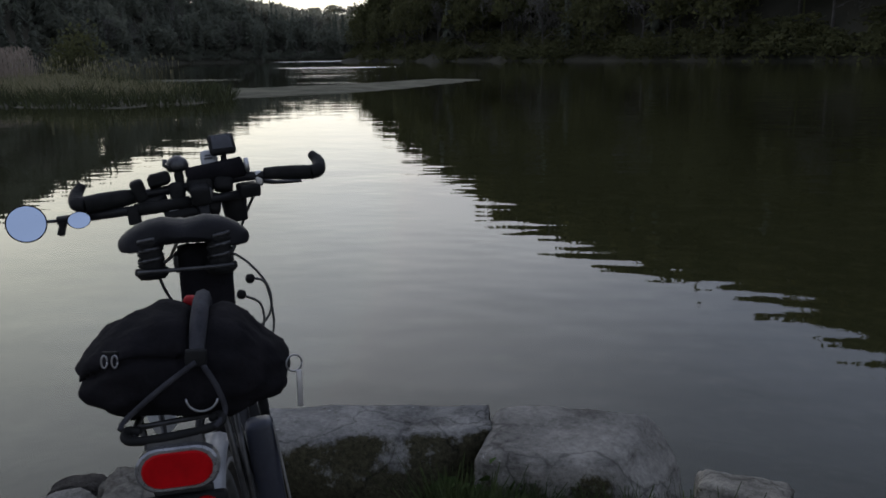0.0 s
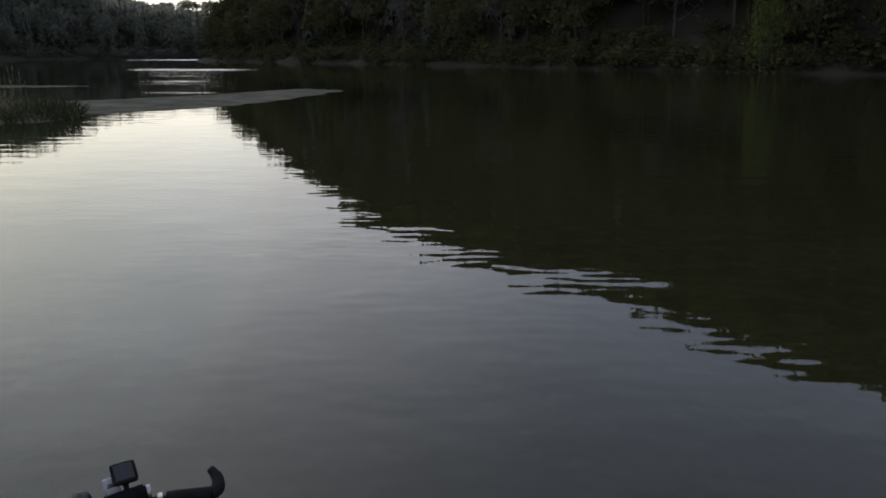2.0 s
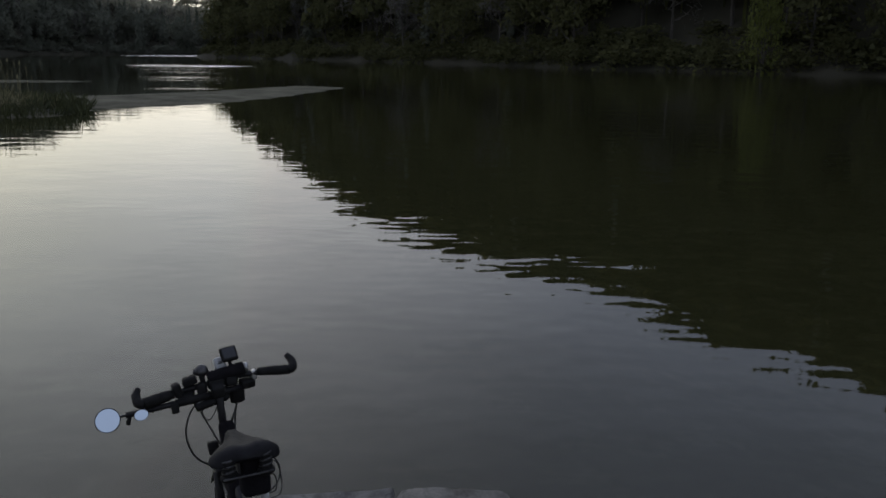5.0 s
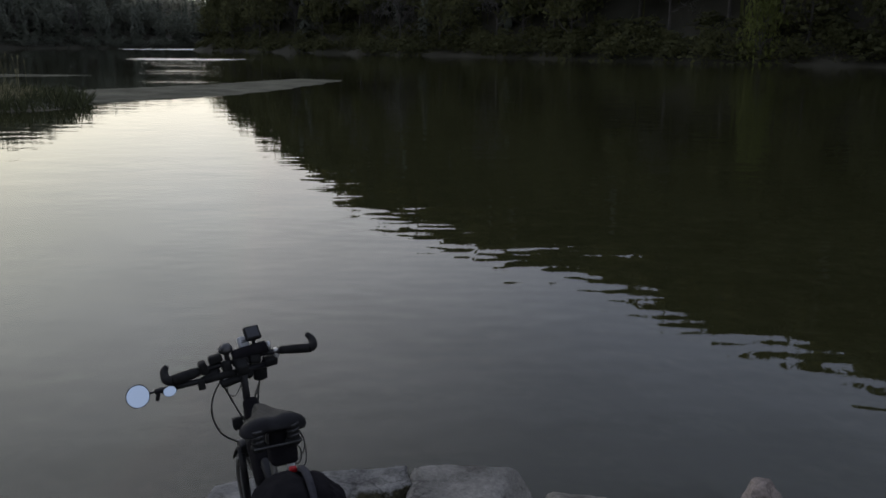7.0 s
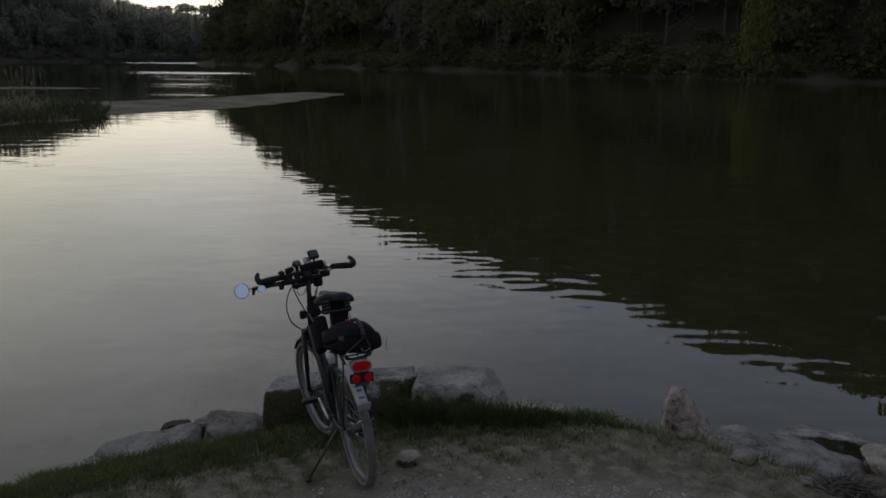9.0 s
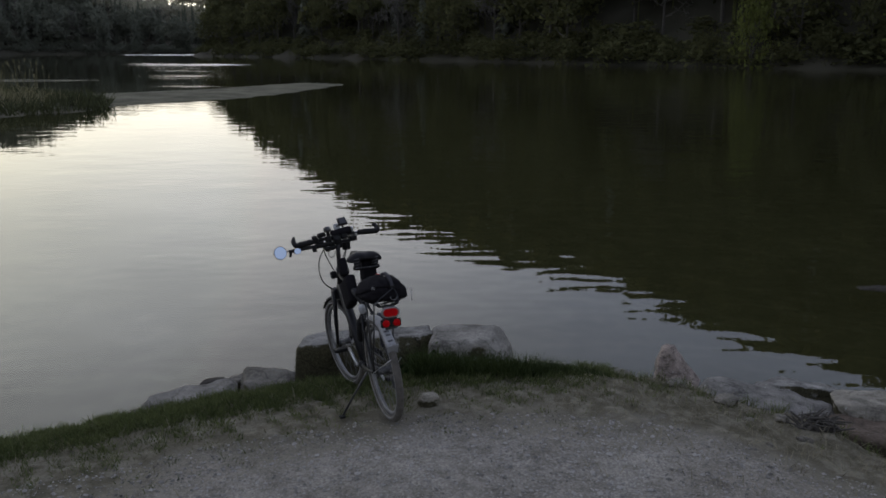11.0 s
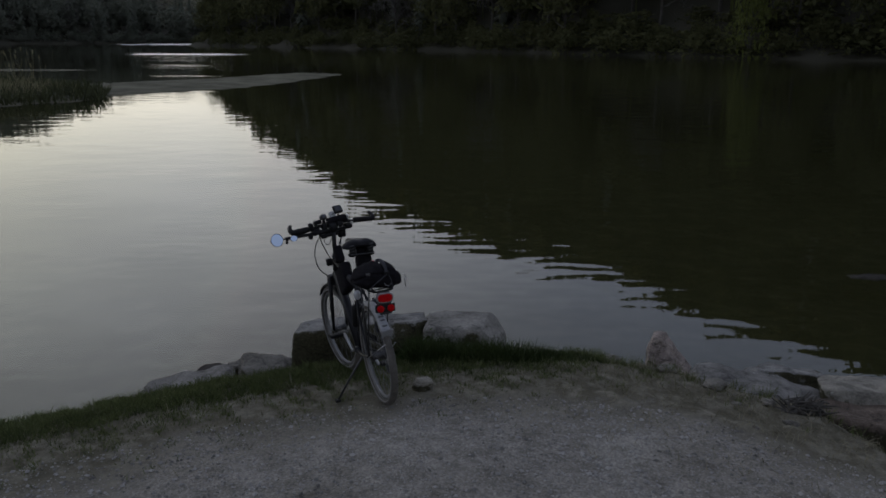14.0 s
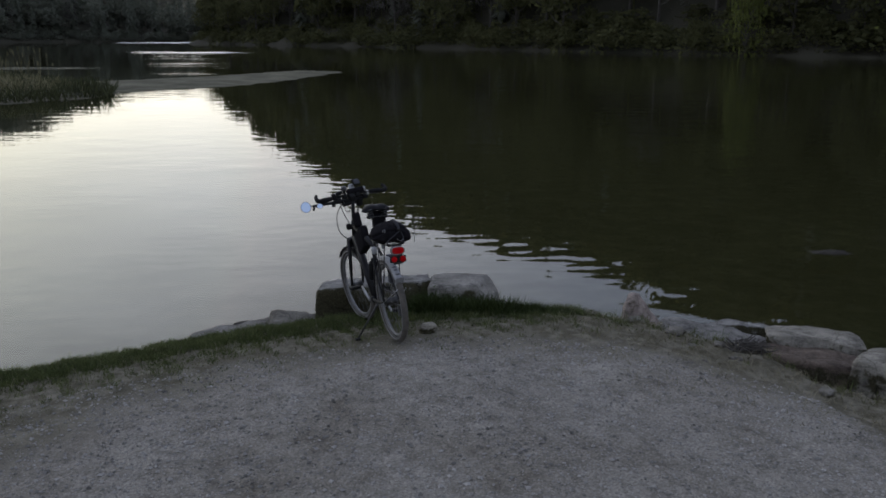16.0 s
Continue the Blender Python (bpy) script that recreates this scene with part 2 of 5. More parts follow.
def water_material():
    """Clear dark water: Fresnel reflection of the far bank and the sky over a tinted view of the bed, with small waves."""
    m, n, l, b = nodes_of("lake_water")
    n.remove(b)
    pos = n.new("ShaderNodeNewGeometry")
    sep = n.new("ShaderNodeSeparateXYZ")
    l.new(pos.outputs["Position"], sep.inputs[0])
    swell = noise_node(n, l, 0.95, 0, 0.3, True, (0.7, 1.1, 1))
    chop = noise_node(n, l, 3.0, 0, 0.3, True, (0.7, 1.25, 1))
    patch = noise_node(n, l, 0.09, 3, 0.6, True, (0.6, 1.6, 1))

    def scaled(src, k):
        q = n.new("ShaderNodeMath")
        q.operation = "MULTIPLY"
        l.new(src, q.inputs[0])
        if isinstance(k, float):
            q.inputs[1].default_value = k
        else:
            l.new(k, q.inputs[1])
        return q.outputs[0]

    def added(a, c):
        q = n.new("ShaderNodeMath")
        q.operation = "ADD"
        l.new(a, q.inputs[0])
        l.new(c, q.inputs[1])
        return q.outputs[0]

    calm = ramp_node(n, l, patch.outputs[0], [(0.35, (0.45,) * 3), (0.65, (1.0,) * 3)])
    # riffles where the current runs over shallows, up the valley only
    warp = noise_node(n, l, 0.03, 3, 0.6, True, (1, 0.3, 1))
    yy = added(sep.outputs["Y"], scaled(warp.outputs[0], 8.0))
    bands = ramp_node(n, l, scaled(yy, 0.002), [(0.128, (0,) * 3), (0.138, (0.75,) * 3), (0.172, (0.75,) * 3), (0.19, (0.25,) * 3), (0.29, (0.3,) * 3), (0.304, (1,) * 3), (0.322, (1,) * 3), (0.335, (0.05,) * 3), (0.66, (0.0,) * 3), (0.70, (1,) * 3), (0.86, (1,) * 3)])
    up_valley = n.new("ShaderNodeMapRange")
    up_valley.inputs[1].default_value, up_valley.inputs[2].default_value = 0.0, 9.0
    l.new(added(scaled(sep.outputs["X"], -1.0), scaled(sep.outputs["Y"], -0.225)), up_valley.inputs[0])
    inner = n.new("ShaderNodeMapRange")
    inner.inputs[1].default_value, inner.inputs[2].default_value = 0.0, 6.0
    l.new(added(sep.outputs["X"], scaled(sep.outputs["Y"], 0.41)), inner.inputs[0])
    streak = noise_node(n, l, 0.10, 3, 0.6, True, (0.22, 1.5, 1))
    st = ramp_node(n, l, streak.outputs[0], [(0.46, (0.03,) * 3), (0.54, (1.0,) * 3)])
    riffle = scaled(scaled(scaled(bands.outputs[0], up_valley.outputs[0]), inner.outputs[0]), st.outputs[0])
    waves = added(scaled(swell.outputs[0], 0.0095), scaled(chop.outputs[0], 0.0036))
    # a light breeze ruffles the open side, the side towards the reeds lies still
    breeze = n.new("ShaderNodeMapRange")
    breeze.inputs[1].default_value, breeze.inputs[2].default_value, breeze.inputs[3].default_value, breeze.inputs[4].default_value = -7.0, 4.0, 0.7, 1.5
    l.new(sep.outputs["X"], breeze.inputs[0])
    height = scaled(scaled(waves, calm.outputs[0]), breeze.outputs[0])
    rough = added(scaled(riffle, 0.30), scaled(calm.outputs[0], 0.02))
    bp = n.new("ShaderNodeBump")
    bp.inputs["Distance"].default_value = 1.0
    l.new(height, bp.inputs["Height"])
    fr = n.new("ShaderNodeFresnel")
    fr.inputs["IOR"].default_value = 1.33
    l.new(bp.outputs[0], fr.inputs["Normal"])
    gl = n.new("ShaderNodeBsdfGlossy")
    l.new(rough, gl.inputs["Roughness"])
    gl.inputs["Color"].default_value = (1, 1, 1, 1)
    l.new(bp.outputs[0], gl.inputs["Normal"])
    tr = n.new("ShaderNodeBsdfTransparent")
    tr.inputs["Color"].default_value = (0.34, 0.39, 0.36, 1)
    # fine silt in the water scatters a little light back, olive brown
    silt = n.new("ShaderNodeBsdfDiffuse")
    silt.inputs["Color"].default_value = (0.081, 0.080, 0.031, 1)
    cloudy = n.new("ShaderNodeMixShader")
    cloudy.inputs[0].default_value = 0.25
    l.new(tr.outputs[0], cloudy.inputs[1])
    l.new(silt.outputs[0], cloudy.inputs[2])
    mx = n.new("ShaderNodeMixShader")
    l.new(fr.outputs[0], mx.inputs[0])
    l.new(cloudy.outputs[0], mx.inputs[1])
    l.new(gl.outputs[0], mx.inputs[2])
    l.new(mx.outputs[0], n["Material Output"].inputs["Surface"])
    return m


def rock_material(name, dark, light, moss=0.5, lichen=True):
    """Weathered stone with lichen flecks, cracks and dark olive moss that thickens on steep faces."""
    m, n, l, b = nodes_of(name)
    big = noise_node(n, l, 5.0, 8, 0.65)
    fine = noise_node(n, l, 55.0, 6, 0.7)
    f = n.new("ShaderNodeMath")
    f.operation = "MULTIPLY_ADD"
    l.new(fine.outputs[0], f.inputs[0])
    f.inputs[1].default_value = 0.6
    l.new(big.outputs[0], f.inputs[2])
    col = ramp_node(n, l, f.outputs[0], [(0.55, dark), (0.8, tuple((a + c) / 2 for a, c in zip(dark, light))), (1.0, light)]).outputs[0]
    bed = noise_node(n, l, 9.0, 6, 0.7, True, (0.5, 0.5, 2.2))
    bd = ramp_node(n, l, bed.outputs[0], [(0.34, (0.42, 0.40, 0.37)), (0.5, (1.0, 0.98, 0.93)), (0.7, (1.18, 1.15, 1.08))])
    col = mixed(n, l, 1.0, col, bd.outputs[0], "MULTIPLY")
    if lichen:
        fl = noise_node(n, l, 16.0, 5, 0.8)
        fm = ramp_node(n, l, fl.outputs[0], [(0.64, (0, 0, 0)), (0.69, (0.8, 0.8, 0.8))])
        col = mixed(n, l, fm.outputs[0], col, (0.42, 0.42, 0.39))
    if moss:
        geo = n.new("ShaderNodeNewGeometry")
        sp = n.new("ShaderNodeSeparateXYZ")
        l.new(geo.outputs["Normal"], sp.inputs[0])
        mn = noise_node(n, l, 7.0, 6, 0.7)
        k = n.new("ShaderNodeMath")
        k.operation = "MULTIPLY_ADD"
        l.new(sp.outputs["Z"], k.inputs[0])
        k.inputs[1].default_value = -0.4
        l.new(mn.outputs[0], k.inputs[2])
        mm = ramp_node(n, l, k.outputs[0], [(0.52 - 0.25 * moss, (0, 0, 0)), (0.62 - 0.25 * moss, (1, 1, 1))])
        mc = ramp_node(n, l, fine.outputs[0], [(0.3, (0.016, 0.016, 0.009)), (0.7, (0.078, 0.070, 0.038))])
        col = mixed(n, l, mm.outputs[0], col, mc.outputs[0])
    l.new(col, b.inputs["Base Color"])
    b.inputs["Roughness"].default_value = 0.85
    # thin dark cracks, bent by the grain
    wob = noise_node(n, l, 3.0, 4, 0.6)
    shift = n.new("ShaderNodeVectorMath")
    shift.operation = "MULTIPLY_ADD"
    l.new(wob.outputs["Color"], shift.inputs[0])
    shift.inputs[1].default_value = (0.35, 0.35, 0.35)
    where = n.new("ShaderNodeNewGeometry")
    l.new(where.outputs["Position"], shift.inputs[2])
    split = n.new("ShaderNodeTexVoronoi")
    split.feature = "DISTANCE_TO_EDGE"
    split.inputs["Scale"].default_value = 1.7
    l.new(shift.outputs[0], split.inputs["Vector"])
    ck = ramp_node(n, l, split.outputs["Distance"], [(0.0, (0.55,) * 3), (0.012, (0.9,) * 3), (0.03, (1,) * 3)])
    col = mixed(n, l, 1.0, col, ck.outputs[0], "MULTIPLY")
    l.new(col, b.inputs["Base Color"])
    deep = n.new("ShaderNodeMath")
    deep.operation = "MULTIPLY_ADD"
    l.new(ck.outputs[0], deep.inputs[0])
    deep.inputs[1].default_value = 0.5
    l.new(f.outputs[0], deep.inputs[2])
    b.inputs["Specular IOR Level"].default_value = 0.2
    bp = n.new("ShaderNodeBump")
    bp.inputs["Distance"].default_value = 0.025
    l.new(deep.outputs[0], bp.inputs["Height"])
    l.new(bp.outputs[0], b.inputs["Normal"])
    return m


MAT = {
    "ground": ground_material(),
    "water": water_material(),
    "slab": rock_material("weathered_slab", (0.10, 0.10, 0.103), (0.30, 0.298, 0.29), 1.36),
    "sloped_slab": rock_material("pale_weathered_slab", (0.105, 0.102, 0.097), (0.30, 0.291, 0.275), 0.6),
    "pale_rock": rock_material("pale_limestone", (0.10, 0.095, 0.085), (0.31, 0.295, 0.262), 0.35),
    # reddish brown, set darker to carry the shadow under the overhanging slab
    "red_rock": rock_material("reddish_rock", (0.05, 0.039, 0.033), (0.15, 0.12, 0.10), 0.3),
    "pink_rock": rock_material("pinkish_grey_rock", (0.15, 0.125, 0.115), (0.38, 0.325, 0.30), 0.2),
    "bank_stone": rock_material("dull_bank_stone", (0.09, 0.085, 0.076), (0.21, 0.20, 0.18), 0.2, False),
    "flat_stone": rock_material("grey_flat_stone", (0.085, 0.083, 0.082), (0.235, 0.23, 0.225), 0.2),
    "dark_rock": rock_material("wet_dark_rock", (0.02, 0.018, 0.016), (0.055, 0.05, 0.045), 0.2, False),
    "bar": surface("river_gravel", (0.046, 0.045, 0.031), (0.14, 0.134, 0.096), 0.5, 0.9, 0.02, 12, wear=(0.055, 0.05, 0.036), world_space=True, spec=0.05),
    "marsh": surface("marsh_soil", (0.035, 0.034, 0.02), (0.09, 0.08, 0.048), 0.5, 0.9, 0.03, 6, world_space=True),
    "grass": foliage("bank_grass", (0.035, 0.050, 0.016), (0.110, 0.128, 0.048), 2.0, 0.25),
    "straw": foliage("dry_grass", (0.075, 0.069, 0.043), (0.215, 0.192, 0.132), 2.0),
    "weed": foliage("bank_weeds", (0.016, 0.030, 0.009), (0.045, 0.075, 0.02), 4.0, 0.25),
    "reed": foliage("dry_reeds", (0.17, 0.138, 0.112), (0.31, 0.26, 0.215), 0.2, 0.3),
    "sedge": foliage("marsh_sedge", (0.018, 0.024, 0.011), (0.072, 0.078, 0.036), 0.5, 0.3),
    "pale_sedge": foliage("pale_marsh_grass", (0.075, 0.075, 0.038), (0.24, 0.22, 0.135), 0.4, 0.3),
    "dark_grass": foliage("dark_bank_grass", (0.015, 0.026, 0.008), (0.05, 0.068, 0.02), 2.0),
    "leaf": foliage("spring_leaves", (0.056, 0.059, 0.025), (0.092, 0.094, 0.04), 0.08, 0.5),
    # far and ridge leaves are paled: distance haze put into the colour
    "hazed_far_leaf": foliage("haze_paled_far_leaves", (0.112, 0.12, 0.094), (0.15, 0.158, 0.122), 0.06, 0.5),
    "hazed_ridge_leaf": foliage("haze_paled_ridge_leaves", (0.2, 0.195, 0.15), (0.3, 0.29, 0.22), 0.06, 0.7),
    "willow": foliage("fresh_willow_leaves", (0.07, 0.082, 0.02), (0.125, 0.142, 0.04), 0.2, 0.4),
    # needles lightened beyond their own tone, for the same haze
    "needle": foliage("spruce_needles", (0.112, 0.122, 0.095), (0.15, 0.16, 0.126), 0.1, 0.5),
    "twig": foliage("bare_twigs", (0.085, 0.081, 0.073), (0.125, 0.119, 0.108), 0.1, 0.5),
    "bark": surface("tree_bark", (0.03, 0.027, 0.022), (0.065, 0.058, 0.05), 1.5, 0.9, world_space=True),
}


# ---- shape helpers ----
def part(name, bm, material, parent=None, label="", smooth=False):
    """Link a bmesh as one mesh object, under a thing or a part where one is given."""
    me = bpy.data.meshes.new(name)
    bm.to_mesh(me)
    bm.free()
    me.materials.append(material)
    if smooth:
        me.polygons.foreach_set("use_smooth", [True] * len(me.polygons))
    ob = new(name, me)
    if parent is not None:
        ob.parent = parent
    if label:
        ob["label"] = label
    return ob


def mesh_object(name, verts, faces, material, smooth=False):
    me = bpy.data.meshes.new(name)
    me.from_pydata(verts, [], faces)
    me.materials.append(material)
    if smooth:
        me.polygons.foreach_set("use_smooth", [True] * len(me.polygons))
    me.update()
    return new(name, me)


def thing(name, label, category, group="", kind=""):
    return tagged(new(name), label, category, group, kind)


def quads(name, centres, sides, ups, material):
    """One mesh of many small four-sided leaves or blades, given by arrays of centres and half axes."""
    c, a, u = (np.asarray(k, dtype=float) for k in (centres, sides, ups))
    v = np.stack([c - a - u, c + a - u, c + a * 0.35 + u, c - a * 0.35 + u], 1).reshape(-1, 3)
    k = len(c)
    me = bpy.data.meshes.new(name)
    me.vertices.add(4 * k)
    me.vertices.foreach_set("co", v.ravel())
    me.loops.add(4 * k)
    me.loops.foreach_set("vertex_index", np.arange(4 * k))
    me.polygons.add(k)
    me.polygons.foreach_set("loop_start", np.arange(0, 4 * k, 4))
    me.polygons.foreach_set("loop_total", np.full(k, 4))
    me.materials.append(material)
    me.update(calc_edges=True)
    return me


def inside(poly, x, y):
    """Whether points lie in a polygon."""
    r = np.zeros(np.shape(x), bool)
    for (x0, y0), (x1, y1) in zip(poly, poly[1:] + poly[:1]):
        c = (y0 > y) != (y1 > y)
        with np.errstate(divide="ignore", invalid="ignore"):
            r ^= c & (x < (x1 - x0) * (y - y0) / (y1 - y0 + 1e-12) + x0)
    return r


def away(line, x, y, closed=False):
    """Distance of points from a line of corners."""
    d = np.full(np.shape(x), 1e9)
    ends = list(zip(line, line[1:] + (line[:1] if closed else [])))
    for (x0, y0), (x1, y1) in ends:
        if (x0, y0) == (x1, y1):
            continue
        k = np.clip(((x - x0) * (x1 - x0) + (y - y0) * (y1 - y0)) / ((x1 - x0) ** 2 + (y1 - y0) ** 2), 0, 1)
        d = np.minimum(d, np.hypot(x - x0 - k * (x1 - x0), y - y0 - k * (y1 - y0)))
    return d


def wavy(x, y, s, seed=0.0):
    """Smooth relief of about -1 to 1 with waves s metres long."""
    x, y = x / s * 6.28, y / s * 6.28
    return (np.sin(x + seed) * np.cos(y * 0.9 + 1.3 * seed) + 0.6 * np.sin(1.9 * x + 1.1 * y + 2 * seed) + 0.4 * np.cos(2.7 * y - 2.1 * x + seed)) / 2


# ---- the lie of the land ----
BANK_EDGE = [(-400, -260), (-60, -45), (-14, -9.0), (-5.0, -1.2), (-3.3, -0.10), (-2.5, 0.34), (-1.95, 0.70), (-0.95, 1.2), (0.2, 1.62), (1.2, 1.68), (1.8, 1.6), (2.2, 1.45), (2.6, 1.12), (3.1, 0.72), (3.4, 0.0), (3.75, -0.3), (4.3, -0.75), (6.5, -2.2), (14, -8), (60, -45), (400, -300)]
RIGHT_BANK = [(700, -250), (240, -60), (120, 40), (82, 85), (60, 115), (45, 131), (22, 164), (0, 202), (-28, 240), (-66, 284), (-104, 336), (-104, 354), (-60, 385), (40, 420), (700, 640)]
LEFT_BANK = [(-700, 60), (-330, 110), (-215, 165), (-190, 230), (-192, 300), (-208, 370), (-190, 412), (-130, 432), (-40, 450), (60, 480), (700, 720)]
LEFT_LAND = LEFT_BANK + [(700, 3000), (-3000, 3000), (-3000, 60)]
RIGHT_LAND = RIGHT_BANK + [(3000, 640), (3000, -250)]


def land_height(x, y):
    x, y = np.asarray(x, float), np.asarray(y, float)
    ex, ey = zip(*BANK_EDGE)
    edge = np.interp(x, ex, ey)
    d = (edge - y) + 0.05 * wavy(x, y, 0.9) * (np.abs(x) < 20)
    top = -0.055 * np.clip(x - 0.6, 0, 4) + 0.012 * wavy(x, y, 2.3, 1.0) + 0.004 * wavy(x, y, 0.35, 2.0)
    near = np.interp(d, [-60, -12, -3, -0.75, -0.28, 0.0, 0.4, 0.9, 1.4, 2.1, 3.2], [-2.2, -2.0, -1.35, -0.95, -0.72, -0.31, -0.185, -0.12, -0.068, -0.02, 0.0]) + top * np.clip(d + 0.3, 0, 1)
    near = near + 0.018 * wavy(x, y, 0.5, 4) * ((d > -0.2) & (d < 1.6))
    far = np.full(x.shape, -2.6)
    for line, land, hill, seed in ((RIGHT_BANK, RIGHT_LAND, 27.0, 0.3), (LEFT_BANK, LEFT_LAND, 26.0, 2.2)):
        s = away(line, x, y) * np.where(inside(land, x, y), 1, -1)
        if hill == 26.0:
            low = np.interp(np.degrees(np.arctan2(x, y)), [-40, -35, -31, -26, -24, -22, -20, -15], [1.8, 1.5, 1.22, 0.92, 0.66, 0.46, 0.34, 0.25])
            rise = np.interp(s, [0, 4, 30, 90, 160], [0, 2.0, 16, 33, 38]) * low
            rise = rise + np.interp(s, [150, 330, 520], [0, 24, 36]) * np.interp(np.degrees(np.arctan2(x, y)), [-30, -22, 0], [0.3, 1, 1])
        else:
            rise = np.interp(s, [0, 3, 12, 45, 75], [0, 1.0, 9, 44, 58])
            rise = rise * np.interp(np.degrees(np.arctan2(x, y)), [-18, -16, -14, -10, -6, 0], [0.6, 0.85, 1.0, 1.0, 1.0, 1.0])
        rise = rise * (1 + 0.10 * wavy(x, y, 140, seed))
        far = np.maximum(far, np.where(s > -12, WATER + np.where(s > 0, rise, 0.16 * s), -2.6))
    return np.where(y < 20, near, far) if np.ndim(x) else (near if y < 20 else far)


def stretched(lo, hi, step, reach_lo, reach_hi, ratio):
    mid = list(np.arange(lo, hi, step))
    a, s = [], step
    p = lo
    while p > reach_lo:
        s *= ratio
        p -= s
        a.append(p)
    c, s, p = [], step, mid[-1]
    while p < reach_hi:
        s *= ratio
        p += s
        c.append(p)
    return np.array(a[::-1] + mid + c)


def build_ground():
    gx = stretched(-4.2, 5.2, 0.055, -2600, 2600, 1.085)
    gy = stretched(-6.0, 3.0, 0.055, -300, 2900, 1.065)
    xx, yy = np.meshgrid(gx, gy)
    zz = land_height(xx, yy)
    nx, ny = len(gx), len(gy)
    me = bpy.data.meshes.new("ground")
    idx = np.arange(nx * ny).reshape(ny, nx)
    f = np.stack([idx[:-1, :-1], idx[:-1, 1:], idx[1:, 1:], idx[1:, :-1]], -1).reshape(-1, 4)
    me.vertices.add(nx * ny)
    me.vertices.foreach_set("co", np.stack([xx, yy, zz], -1).ravel())
    me.loops.add(f.size)
    me.loops.foreach_set("vertex_index", f.ravel())
    me.polygons.add(len(f))
    me.polygons.foreach_set("loop_start", np.arange(0, f.size, 4))
    me.polygons.foreach_set("loop_total", np.full(len(f), 4))
    me.polygons.foreach_set("use_smooth", np.ones(len(f), bool))
    me.update(calc_edges=True)
    ex, ey = zip(*BANK_EDGE)
    d = np.interp(xx, ex, ey) - yy
    soil = np.interp(d * np.interp(xx, [-2.8, -1.2], [0.45, 1.0]) + 0.22 * wavy(xx, yy, 1.7, 3), [0.75, 1.3, 2.3], [1.0, 0.62, 0.0]) * (yy < 20)
    soil = soil * np.interp(xx, [-2.5, -0.8, 0.9, 2.2], [1.0, 0.9, 0.85, 0.8])
    soil = np.maximum(soil, np.interp(d, [-1, -0.2], [0, 1]) * (d < 0.5))
    under = np.interp(zz, [WATER - 0.25, WATER + 0.1], [1.0, 0.0])
    under = np.where(yy > 20, 1.0, under)
    wood = (yy > 20).astype(float)
    cover = me.color_attributes.new("cover", "FLOAT_COLOR", "POINT")
    cover.data.foreach_set("color", np.stack([soil, under, wood, np.ones_like(soil)], -1).ravel())
    me.materials.append(MAT["ground"])
    return tagged(new("ground", me), "grey gravel bank with a mossy soil edge above the water", "ground", kind="structure")


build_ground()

bm = bmesh.new()
bmesh.ops.create_grid(bm, x_segments=1, y_segments=1, size=2500)
bmesh.ops.translate(bm, vec=(0, 1000, WATER), verts=bm.verts)
tagged(part("water", bm, MAT["water"]), "calm dark lake water reflecting the evening sky", "water", kind="structure")


def mound(name, outline, cell, rise, top, material, label, category):
    """A low bank with an outline that sinks below the water all round."""
    xs, ys = zip(*outline)
    gx, gy = np.arange(min(xs) - 3, max(xs) + 3, cell), np.arange(min(ys) - 3, max(ys) + 3, cell)
    xx, yy = np.meshgrid(gx, gy)
    s = away(outline, xx, yy, True) * np.where(inside(outline, xx, yy), 1, -1)
    s = s + 0.5 * wavy(xx, yy, 5.0, 1.5) + 0.2 * wavy(xx, yy, 1.7, 0.4)
    zz = WATER + np.minimum(s * np.where(s < 0, 0.5, rise), top) + 0.03 * wavy(xx, yy, 3.1, 0.7)
    nx = len(gx)
    faces = []
    for j in range(len(gy) - 1):
        for i in range(nx - 1):
            if s[j:j + 2, i:i + 2].max() > -2.2:
                faces.append((j * nx + i, j * nx + i + 1, (j + 1) * nx + i + 1, (j + 1) * nx + i))
    ob = mesh_object(name, np.stack([xx, yy, zz], -1).reshape(-1, 3).tolist(), faces, material, True)
    return tagged(ob, label, category, kind="structure")


REED_BANK = [(-110, 40), (-60, 27), (-38, 33.5), (-27, 33), (-20.7, 31.5), (-17.0, 36.3), (-18.6, 41), (-24.5, 45.5), (-31, 52), (-40, 64), (-46, 72), (-60, 74), (-110, 80)]
SPIT = [(-24, 44), (-17.5, 39.5), (-14, 44.4), (-12, 47.5), (-10, 57), (-8.4, 67.5), (-13.5, 69.5), (-18, 59), (-23, 52), (-28, 50)]
SANDBAR = [(-47, 71), (-36, 73), (-33, 75.5), (-40, 76.5), (-50, 75)]
mound("reed_bank", REED_BANK, 0.8, 0.10, 0.32, MAT["marsh"], "low marshy bank overgrown with reeds and sedge", "bank")
mound("gravel_spit", SPIT, 0.6, 0.05, 0.14, MAT["bar"], "flat grey gravel spit reaching into the lake", "gravel bar")
mound("sand_bar", SANDBAR, 0.7, 0.05, 0.12, MAT["bar"], "thin pale sand bar in the water", "sand bar")


